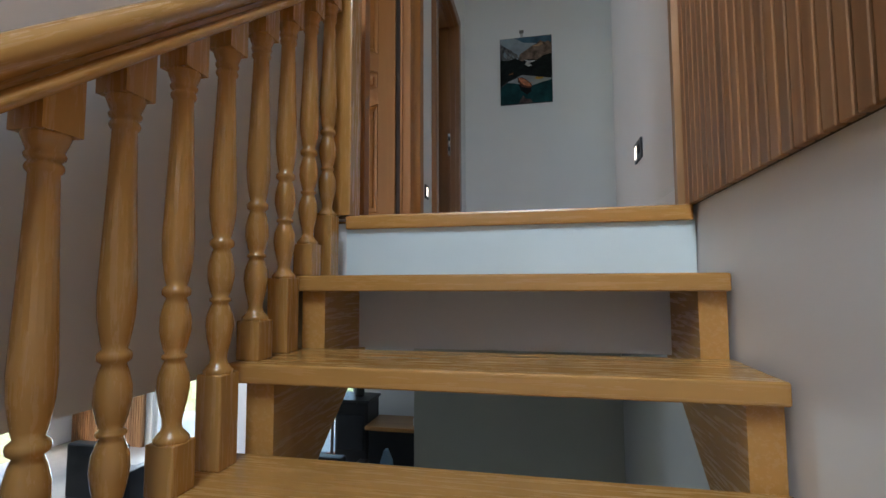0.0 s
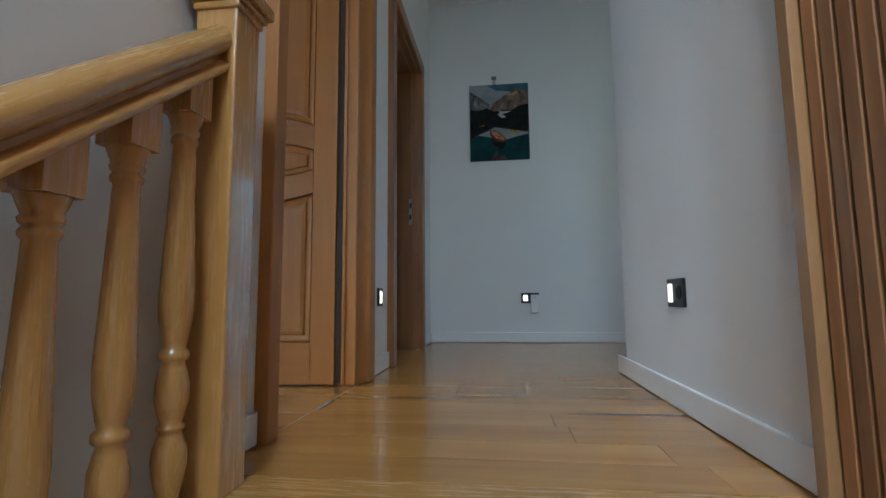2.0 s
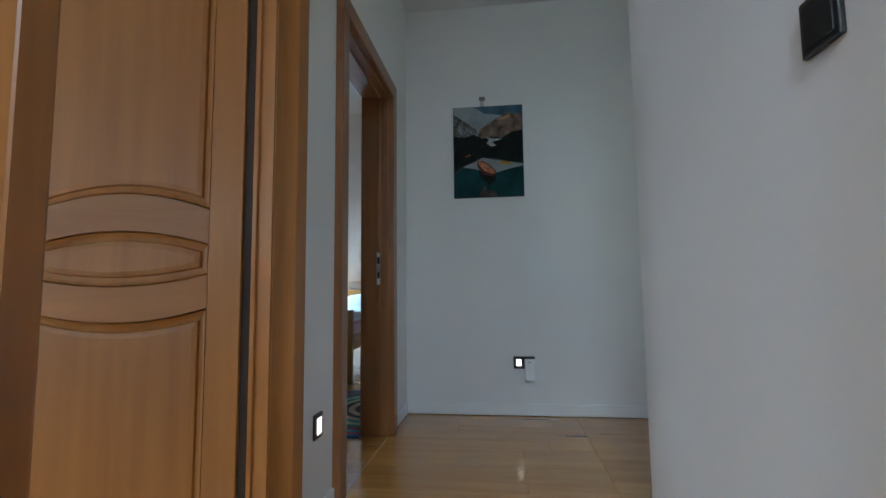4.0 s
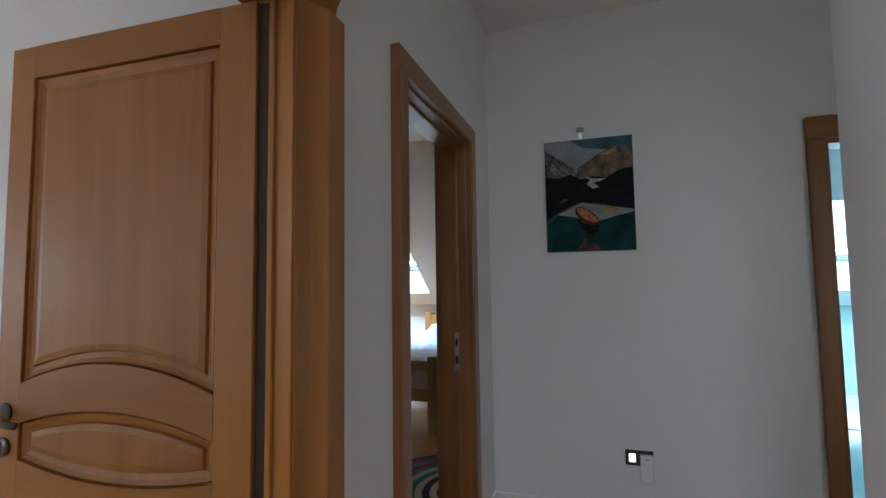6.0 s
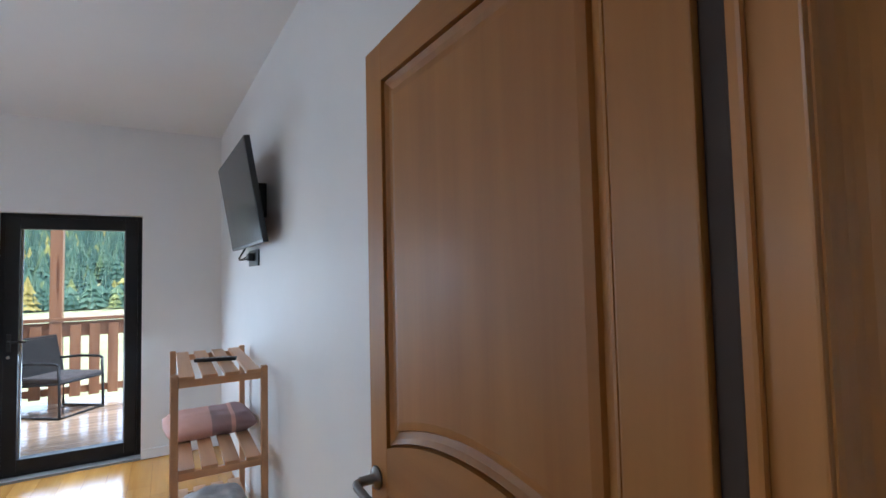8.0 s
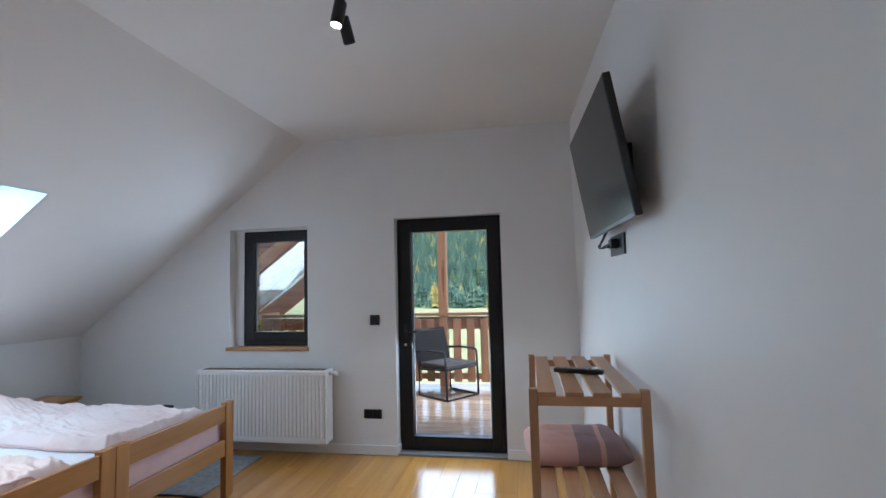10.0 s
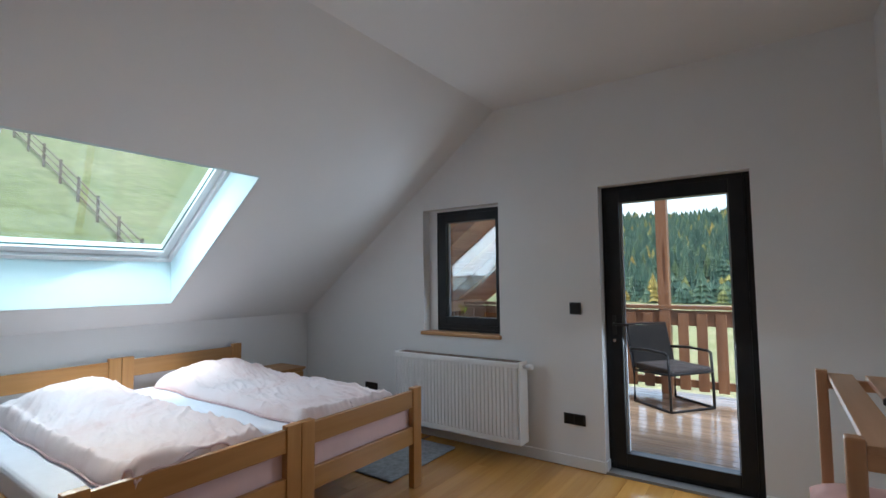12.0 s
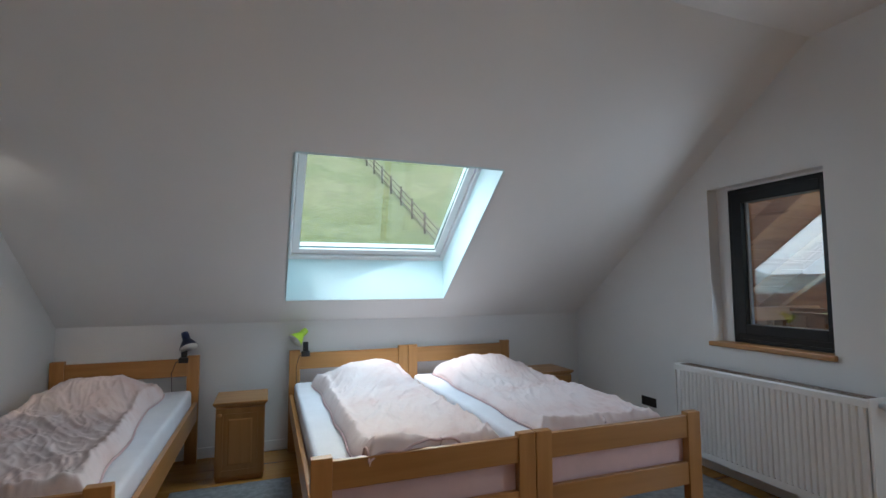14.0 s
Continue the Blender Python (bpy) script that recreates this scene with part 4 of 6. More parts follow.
    flat("print_boat", ink("boat_hull", (0.12, 0.045, 0.03), 0.3, 20), [(0.34, 0.39), (0.345, 0.33), (0.42, 0.25), (0.55, 0.225), (0.61, 0.24), (0.60, 0.29), (0.50, 0.36), (0.42, 0.395)], 10)
    flat("print_boat", ink("boat_inside", (0.85, 0.30, 0.14), 0.4, 40), [(0.355, 0.385), (0.37, 0.345), (0.44, 0.285), (0.55, 0.25), (0.595, 0.255), (0.585, 0.285), (0.49, 0.35), (0.42, 0.385)], 11)
    for i in range(3):
        p, q = 0.38 + 0.07 * i, 0.36 - 0.032 * i
        flat("print_bench", ink("bench", (0.55, 0.30, 0.18), 0.2, 30), [(p, q), (p + 0.10, q + 0.012), (p + 0.10, q + 0.003), (p, q - 0.01)], 12)
    flat("print_boat", ink("yellow_boat", (0.6, 0.36, 0.06), 0.4, 30), [(0.66, 0.36), (0.70, 0.39), (0.76, 0.38), (0.83, 0.375), (0.82, 0.35), (0.72, 0.345)], 12)
    flat("print_boat", ink("far_boat", (0.22, 0.09, 0.03), 0.4, 30), [(0.16, 0.45), (0.24, 0.475), (0.26, 0.455), (0.18, 0.44)], 12)
    flat("print_jetty", ink("jetty", (0.12, 0.085, 0.08), 0.5, 26), [(0.36, 0.005), (0.39, 0.055), (0.44, 0.125), (0.49, 0.07), (0.59, 0.06), (0.62, 0.005)], 12)
    c = thing("picture_clip", (0.047, YE, 2.28), "small dark metal clip above the print", "clip")
    part("clip_body", cube(0.026, 0.07, YE - 0.014, YE, 2.295, 2.325, bev=0.003), STEEL, c)
    part("clip_tongue", cube(0.035, 0.061, YE - 0.008, YE, 2.25, 2.294, bev=0.002), CHROME, c)


picture()


# ---- balcony door and gable window ----
def framed(name, y0, y1, z0, z1, fw, label, category, handle):
    x = XW - 0.095
    k = thing(name, (x, (y0 + y1) / 2, z0), label, category, "", "structure")
    d0, d1 = x - 0.07, x
    part("frame", cube(d0, d1, y0, y0 + 0.045, z0, z1, bev=0.004), BLACKF, k)
    part("frame", cube(d0, d1, y1 - 0.045, y1, z0, z1, bev=0.004), BLACKF, k)
    part("frame", cube(d0, d1, y0 + 0.045, y1 - 0.045, z1 - 0.045, z1, bev=0.004), BLACKF, k)
    part("frame", cube(d0, d1, y0 + 0.045, y1 - 0.045, z0, z0 + 0.045, bev=0.004), BLACKF, k)
    s0, s1, a0, a1, b0, b1 = d0 - 0.005, d1 + 0.014, y0 + 0.035, y1 - 0.035, z0 + 0.035, z1 - 0.035
    w = fw - 0.035
    sash = part("sash", cube(s0, s1, a0, a0 + w, b0, b1, bev=0.005), BLACKF, k)
    part("sash", cube(s0, s1, a1 - w, a1, b0, b1, bev=0.005), BLACKF, k)
    part("sash", cube(s0, s1, a0 + w, a1 - w, b0, b0 + w, bev=0.005), BLACKF, k)
    part("sash", cube(s0, s1, a0 + w, a1 - w, b1 - w, b1, bev=0.005), BLACKF, k)
    for ya, yb in ((a0 + w, a0 + w + 0.012), (a1 - w - 0.012, a1 - w)):
        part("gasket", cube(s0 + 0.02, s0 + 0.045, ya, yb, b0 + w, b1 - w), GREYC, k)
    o = part("pane", cube(s0 + 0.03, s0 + 0.036, a0 + w - 0.01, a1 - w + 0.01, b0 + w - 0.01, b1 - w + 0.01), DOORGLASS if handle else GLASS, k)
    o.visible_shadow = False
    if handle:
        b = cube(s1, s1 + 0.008, a0 + 0.02, a0 + 0.048, 0.98, 1.12, bev=0.003)
        h = part("handle_plate", b, BLACKP, k)
        b = bmesh.new()
        sweep(b, [(s1, a0 + 0.034, 1.06), (s1 + 0.045, a0 + 0.034, 1.06), (s1 + 0.05, a0 + 0.05, 1.06), (s1 + 0.05, a0 + 0.15, 1.058)], 0.009)
        part("lever", b, BLACKP, h)
        b = bmesh.new()
        lathe(b, [(0.012, 0), (0.012, 0.012)], Matrix.Translation((s1, a0 + 0.034, 0.94)) @ Matrix.Rotation(radians(90), 4, "Y"), 14)
        part("key_cylinder", b, CHROME, k)
    return k


framed("door_balcony", BD[0], BD[1], 0.02, BD[3], 0.125, "black framed glazed balcony door", "balcony door", True)
framed("window_gable", WN[0] + 0.09, WN[1] + 0.03, WN[2] + 0.03, WN[3] - 0.015, 0.105, "small black framed window above the radiator", "window", False)
b = cube(XW - 0.262, XW - 0.095, WN[0], WN[0] + 0.089, WN[2], WN[3])
box(b, XW - 0.262, XW - 0.095, WN[0] + 0.089, WN[1], WN[3] - 0.0145, WN[3])
solid("window_surround", b, PAINT, "white plastered strip around the gable window frame", "wall")
solid("window_base", cube(XW - 0.262, XW - 0.099, WN[0] + 0.09, WN[1], WN[2] + 0.005, WN[2] + 0.0295), BLACKF, "black base strip under the gable window", "window")
solid("door_threshold", cube(XW - 0.27, XW, BD[0], BD[1], -0.02, 0.018), plain("grey_threshold", (0.25, 0.24, 0.23), 0.4), "grey threshold of the balcony door", "threshold")
solid("window_sill", cube(XW - 0.10, XW + 0.03, WN[0] - 0.02, WN[1] + 0.015, WN[2] - 0.028, WN[2] + 0.004, bev=0.006), BEDW["y"], "oak coloured wooden window sill", "window sill")

# black wall plates by the balcony door
k, s = plate("light_switch", (XW, 1.065, 1.168), 0.088, 0.09, (1, 0, 0), "black square light switch beside the balcony door", "switch")
s("rocker", BLACKF, -0.035, 0.035, -0.035, 0.035, 0.009, 0.013)
k, s = plate("wall_socket", (XW, 1.036, 0.35), 0.163, 0.08, (1, 0, 0), "black double wall socket near the floor", "socket")
s("socket_insert", BLACKF, -0.07, -0.005, -0.034, 0.034, 0.009, 0.012)
s("socket_insert", BLACKF, 0.005, 0.07, -0.034, 0.034, 0.009, 0.012)
k, s = plate("wall_socket", (XW, -1.02, 0.352), 0.16, 0.075, (1, 0, 0), "black wall socket low beside the radiator", "socket")

# ---- radiator ----
def radiator():
    xf, xb, y0, y1, z0, z1 = -4.985, -5.13, -0.555, 0.682, 0.138, 0.757
    k = thing("radiator", ((xf + xb) / 2, (y0 + y1) / 2, 0.135), "white ribbed panel radiator hung on the wall", "radiator")
    b = bmesh.new()
    n = 34
    pitch = (y1 - y0 - 0.05) / n
    prof = [(xf - 0.006, y0 + 0.02)]
    for i in range(n):
        a = y0 + 0.025 + pitch * i
        prof += [(xf - 0.008, a), (xf - 0.008, a + pitch * 0.18), (xf, a + pitch * 0.36), (xf, a + pitch * 0.82)]
    prof += [(xf - 0.006, y1 - 0.02), (xf - 0.02, y1 - 0.02), (xf - 0.02, y0 + 0.02)]
    prism(b, prof, "z", z0 + 0.045, z1 - 0.045)
    part("front_panel", b, RADW, k)
    part("top_band", cube(xf - 0.02, xf - 0.001, y0, y1, z1 - 0.046, z1 - 0.008, bev=0.004), RADW, k)
    part("bottom_band", cube(xf - 0.02, xf - 0.001, y0, y1, z0, z0 + 0.046, bev=0.004), RADW, k)
    part("side_cover", cube(xb, xf - 0.004, y0 - 0.002, y0 + 0.012, z0, z1, bev=0.003), RADW, k)
    part("side_cover", cube(xb, xf - 0.004, y1 - 0.012, y1 + 0.002, z0, z1, bev=0.003), RADW, k)
    part("back_panel", cube(xb, xb + 0.02, y0 + 0.012, y1 - 0.012, z0, z1 - 0.01), RADW, k)
    b = bmesh.new()
    box(b, xb + 0.02, xf - 0.02, y0 + 0.012, y1 - 0.012, z1 - 0.012, z1 - 0.006)
    part("top_grille", b, RADW, k)
    for j in range(4):
        xx = xb + 0.028 + 0.025 * j
        part("grille_slot", cube(xx, xx + 0.012, y0 + 0.03, y1 - 0.03, z1 - 0.0065, z1 - 0.004), DARK, k)
    b = bmesh.new()
    lathe(b, [(0.012, 0), (0.012, 0.02), (0.019, 0.022), (0.021, 0.06), (0.019, 0.078), (0.012, 0.082)], Matrix.Translation((-5.06, y1, 0.72)) @ Matrix.Rotation(radians(-90), 4, "X"), 18)
    part("thermostat", b, TRIM, k, "white thermostat knob", True)
    for y in (y0 + 0.2, y1 - 0.2):
        part("bracket", cube(XW, xb + 0.002, y - 0.015, y + 0.015, z0 + 0.05, z1 - 0.05), RADW, k)


radiator()


# ---- beds ----
def bed(name, x0, x1, label, mattress_label, ymin=-1.945, yf=0.26):
    """A pine bed with head and foot posts, two rails at each end, side rails and a slatted base."""
    k = thing(name, ((x0 + x1) / 2, (ymin + yf) / 2, 0), label, "bed", "pine beds")
    pw, pt = 0.085, 0.045
    for x in (x0, x1 - pw):
        part("head_post", cube(x, x + pw, ymin, ymin + pt, 0.0, 0.812, bev=0.004), BEDW["z"], k)
        part("foot_post", cube(x, x + pw, yf - pt, yf, 0.0, 0.662, bev=0.004), BEDW["z"], k)
    part("head_rail", cube(x0 + pw, x1 - pw, ymin + 0.008, ymin + 0.033, 0.655, 0.788, bev=0.004), BEDW["x"], k)
    part("head_rail", cube(x0 + pw, x1 - pw, ymin + 0.008, ymin + 0.033, 0.33, 0.45, bev=0.004), BEDW["x"], k)
    part("foot_rail", cube(x0 + pw, x1 - pw, yf - 0.036, yf - 0.008, 0.53, 0.645, bev=0.004), BEDW["x"], k)
    part("foot_rail", cube(x0 + pw, x1 - pw, yf - 0.036, yf - 0.008, 0.29, 0.405, bev=0.004), BEDW["x"], k)
    for x in (x0 + 0.006, x1 - 0.034):
        part("side_rail", cube(x, x + 0.028, ymin + pt, yf - pt, 0.32, 0.46, bev=0.004), BEDW["y"], k)
    for i in range(12):
        y = ymin + 0.12 + i * 0.15
        part("slat", cube(x0 + 0.036, x1 - 0.036, y, y + 0.07, 0.345, 0.365), BEDW["x"], k)
    m = thing("mattress", ((x0 + x1) / 2, (ymin + yf) / 2, 0.365), mattress_label, "mattress", "mattresses")
    b = cube(x0 + 0.05, x1 - 0.05, ymin + 0.055, yf - 0.046, 0.366, 0.538, bev=0.025, seg=3)
    part("mattress_body", b, PINKM, m)
    b = cube(x0 + 0.042, x1 - 0.042, ymin + 0.057, yf - 0.066, 0.42, 0.555, bev=0.035, seg=4)
    bmesh.ops.subdivide_edges(b, edges=b.edges[:], cuts=2, use_grid_fill=True)
    for v in b.verts:
        v.co.z += 0.006 * noise.noise(v.co * 5)
    part("fitted_sheet", b, SHEET, m, "white fitted sheet", True)


def duvet(name, corners, thick, head, seed, label, base_z=0.557, cloth=None, over=99.0, slant=0.6, pillow=0.5):
    """A soft quilt between four corners (head left, head right, foot right, foot left): a high mound over the pillow, long slanting creases, fat rolled edges. Past the line y = over it lies on the foot rail and hangs down in front of it."""
    k = thing(name, (sum(c[0] for c in corners) / 4, sum(c[1] for c in corners) / 4, base_z), label, "duvet", "duvets")
    A, B, C, D = (Vector((*c, 0)) for c in corners)
    nu, nv = 110, 190
    b = bmesh.new()
    o = Vector((seed * 7.3, seed * 3.1, seed * 1.7))
    ca, sa = math.cos(slant), math.sin(slant)

    def ridge(p, sharp):
        return max(0.0, 1 - abs(noise.noise(p)) * sharp) ** 2
    top = {}
    for j in range(nv + 1):
        v = j / nv
        for i in range(nu + 1):
            u = i / nu
            p = (A * (1 - u) + B * u) * (1 - v) + (D * (1 - u) + C * u) * v
            ln = v * 1.9
            wd = u * 0.75
            w1 = noise.noise(Vector((wd * 2.6, ln * 1.8, 0)) + o)
            w2 = noise.noise(Vector((wd * 7, ln * 4, 2.0)) + o)
            edge = min(wd, 0.75 - wd, ln, 1.9 - ln)
            ragged = 1 - min(1, edge / 0.16)
            p += Vector((0.045 * noise.noise(Vector((ln * 2.4, 3, 1)) + o) * (1 if u > 0.5 else -1), 0.05 * noise.noise(Vector((wd * 5, 9, 1)) + o), 0)) * ragged
            # a fat roll round the rim, flatter inside
            q = min(1.0, edge / 0.065)
            round_ = math.sqrt(max(0.0, 1 - (1 - q) ** 2))
            roll = 0.022 * math.exp(-((edge - 0.05) / 0.03) ** 2)
            hd = math.exp(-((ln - 0.27) / 0.24) ** 2) * math.exp(-((u - pillow) / 0.40) ** 4)
            # creases run slanting down the length of the quilt
            cu, cv = ca * wd + sa * ln + 0.10 * w1, -sa * wd + ca * ln + 0.10 * w2
            warp = Vector((cu * 8.0, cv * 2.2, 0)) + o
            long_ = (ridge(warp, 2.4) * 0.014 + ridge(warp * 1.9 + Vector((5, 5, 5)), 2.4) * 0.009) * (1 - 0.65 * hd)
            fine = ridge(Vector((cu * 26 + 2 * w1, cv * 9, 8)) + o, 2.6) * 0.006 + ridge(Vector((wd * 24 + 2 * w2, ln * 30, 6)) + o, 2.8) * 0.0015
            near_rim = math.exp(-edge / 0.10)
            pucker = near_rim * 0.008 * noise.noise(Vector((wd * 30, ln * 30, 3)) + o)
            h = thick * (0.95 + 0.35 * w1 + 0.15 * w2) + head * hd + long_ + fine + roll + pucker
            rest = base_z
            if p.y > over:
                f = min(1.0, (p.y - over) / 0.07)
                rest = base_z + (0.655 - base_z) * f * f * (3 - 2 * f)
                drop = max(0.0, p.y - 0.225)
                rest -= 1.25 * drop
                h *= 1 - 0.45 * f
            z = rest + 0.002 + max(0.003, h * round_)
            top[i, j] = b.verts.new((p.x, p.y, z))
    for j in range(nv):
        for i in range(nu):
            b.faces.new((top[i, j], top[i + 1, j], top[i + 1, j + 1], top[i, j + 1]))
    rim = [top[i, 0] for i in range(nu + 1)] + [top[nu, j] for j in range(1, nv + 1)] + [top[i, nv] for i in range(nu - 1, -1, -1)] + [top[0, j] for j in range(nv - 1, 0, -1)]
    mid = Vector((k.location.x, k.location.y, 0))
    loop = [v.co.copy() for v in rim]
    low = []
    for v in rim:
        d = (mid - Vector((v.co.x, v.co.y, 0))).normalized() * 0.02
        low.append(b.verts.new((v.co.x + d.x, v.co.y + d.y, max(base_z + 0.001, v.co.z - 0.06))))
    m = len(rim)
    for i in range(m):
        b.faces.new((rim[i], low[i], low[(i + 1) % m], rim[(i + 1) % m]))
    part("quilt", b, cloth or DUVET, k, "", True)
    hem = bmesh.new()
    loop = loop[::2]
    sweep(hem, [Vector((p.x, p.y, p.z + 0.004 + 0.003 * noise.noise(p * 9))) for p in loop + loop[:1]], 0.006, 6)
    part("hem", hem, PINKM, k, "", True)


bed("single_bed", -3.309, -2.301, "pine bed pushed beside another bed", "white sheeted mattress on the pine bed")
bed("single_bed", -4.322, -3.313, "pine bed by the radiator pushed beside another bed", "white sheeted mattress on the bed by the radiator")
bed("single_bed", -1.640, -0.690, "pine bed standing against the side wall", "white sheeted mattress on the bed by the side wall")
duvet("duvet", [(-2.47, -1.64), (-3.17, -1.74), (-3.24, 0.07), (-2.52, 0.285)], 0.062, 0.15, 1, "crumpled pale pink duvet hanging over the foot rail", over=0.12, slant=0.75, pillow=0.55)
duvet("duvet", [(-3.50, -1.76), (-4.24, -1.76), (-4.25, 0.12), (-3.47, 0.03)], 0.052, 0.135, 2, "crumpled pale pink duvet spread on the bed by the radiator", slant=0.35)
duvet("duvet", [(-0.74, -1.72), (-1.42, -1.74), (-1.52, 0.12), (-0.74, 0.12)], 0.055, 0.15, 3, "rumpled pale pink duvet on the bed by the wall", slant=-0.5)


# ---- nightstands ----
def nightstand(at, label):
    x, y = at
    k = thing("nightstand", (x, y, 0), label, "nightstand", "nightstands")
    w, d, h = 0.165, 0.19, 0.512
    part("body", cube(x - w + 0.006, x + w - 0.006, y - d, y + d - 0.02, 0.03, h, bev=0.003), BEDW["z"], k)
    part("plinth", cube(x - w + 0.012, x + w - 0.012, y - d + 0.01, y + d - 0.03, 0.0, 0.032), BEDW["x"], k)
    part("top", cube(x - w - 0.012, x + w + 0.012, y - d, y + d + 0.008, h + 0.012, h + 0.03, bev=0.006), BEDW["x"], k)
    part("top_moulding", cube(x - w - 0.003, x + w + 0.003, y - d, y + d - 0.004, h, h + 0.012, bev=0.004), BEDW["x"], k)
    dr = part("cupboard_door", cube(x - w + 0.012, x + w - 0.012, y + d - 0.02, y + d - 0.002, 0.04, h - 0.012, bev=0.003), BEDW["z"], k)
    b = bmesh.new()
    y1 = y + d - 0.002
    rings = []
    for ins, dep in ((0.052, 0.0005), (0.058, -0.006), (0.07, -0.006), (0.095, 0.003), (0.10, 0.003)):
        x0, x1, z0, z1 = x - w + ins, x + w - ins, 0.03 + ins, h - ins
        rings.append([b.verts.new(p) for p in ((x0, y1 + dep, z0), (x1, y1 + dep, z0), (x1, y1 + dep, z1), (x0, y1 + dep, z1))])
    for A, B in zip(rings, rings[1:]):
        for i in range(4):
            b.faces.new((A[i], A[(i + 1) % 4], B[(i + 1) % 4], B[i]))
    b.faces.new(rings[-1])
    part("raised_panel", b, BEDW["z"], dr)
    for sx0, sx1, z0, z1 in ((x - w + 0.052, x + w - 0.052, 0.08, 0.084), (x - w + 0.052, x + w - 0.052, h - 0.054, h - 0.05)):
        part("panel_bead", cube(sx0, sx1, y1 - 0.001, y1 + 0.003, z0, z1, bev=0.001), BEDW["x"], dr)
    for sx in (x - w + 0.052, x + w - 0.056):
        part("panel_bead", cube(sx, sx + 0.004, y1 - 0.001, y1 + 0.003, 0.084, h - 0.054, bev=0.001), BEDW["z"], dr)
    b = bmesh.new()
    lathe(b, [(0.006, 0), (0.006, 0.008), (0.013, 0.013), (0.014, 0.019), (0.009, 0.024)], Matrix.Translation((x + w - 0.035, y1, h - 0.052)) @ Matrix.Rotation(radians(-90), 4, "X"), 16)
    part("knob", b, BEDW["z"], dr, "round wooden knob", True)


nightstand((-1.965, -1.61), "small pine nightstand with a panelled door between two beds")
nightstand((-4.66, -1.79), "small pine nightstand beside the bed by the radiator")


# ---- clip lamps ----
def clip_lamp(at, mat, label, lean):
    x, y, z = at
    k = thing("clip_lamp", at, label, "lamp", "clip lamps")
    b = cube(x - 0.035, x + 0.035, y - 0.045, y + 0.03, z - 0.03, z + 0.012, bev=0.008)
    part("clamp", b, BLACKP, k)
    b = cube(x - 0.022, x + 0.022, y - 0.012, y + 0.012, z + 0.01, z + 0.09, bev=0.01)
    part("arm", b, BLACKP, k)
    d = Vector((lean * 0.75, 0.40, -0.66)).normalized()
    q = d.to_track_quat("Z", "Y").to_matrix().to_4x4()
    o = Vector((x + lean * 0.03, y - 0.0, z + 0.155))
    b = bmesh.new()
    lathe(b, [(0.018, -0.05), (0.025, -0.048), (0.028, -0.01), (0.026, 0.005), (0.034, 0.02), (0.052, 0.05), (0.064, 0.078), (0.066, 0.08)], Matrix.Translation(o) @ q, 24)
    sh = part("shade", b, mat, k, "", True)
    b = bmesh.new()
    lathe(b, [(0.0635, 0.0805), (0.062, 0.079), (0.045, 0.05), (0.012, 0.03)], Matrix.Translation(o + d * 0.0012) @ q, 24)
    part("shade_lining", b, SHADEIN, sh, "", True)
    b = bmesh.new()
    lathe(b, [(0.010, 0.02), (0.022, 0.055), (0.020, 0.068), (0.008, 0.078)], Matrix.Translation(o + d * 0.004) @ q, 14)
    part("bulb", b, TRIM, sh, "", True)
    b = bmesh.new()
    s = -lean
    sweep(b, [(x, y - 0.02, z), (x + 0.05, y + 0.03, z - 0.02), (x + 0.075, y + 0.045, z - 0.10), (x + 0.07, y + 0.03, z - 0.28), (x + 0.085, y - 0.03, z - 0.48), (x + 0.06, y - 0.10, z - 0.65), (x + 0.10, y - 0.12, z - 0.79), (x + 0.2, y - 0.1, 0.006)], 0.0028, 6)
    part("cord", b, BLACKP, k, "", True)


clip_lamp((-2.43, -1.925, 0.788), LIME, "lime green clip lamp on the headboard", 1)
clip_lamp((-1.53, -1.925, 0.788), NAVY, "navy blue clip lamp on the headboard", -0.35)


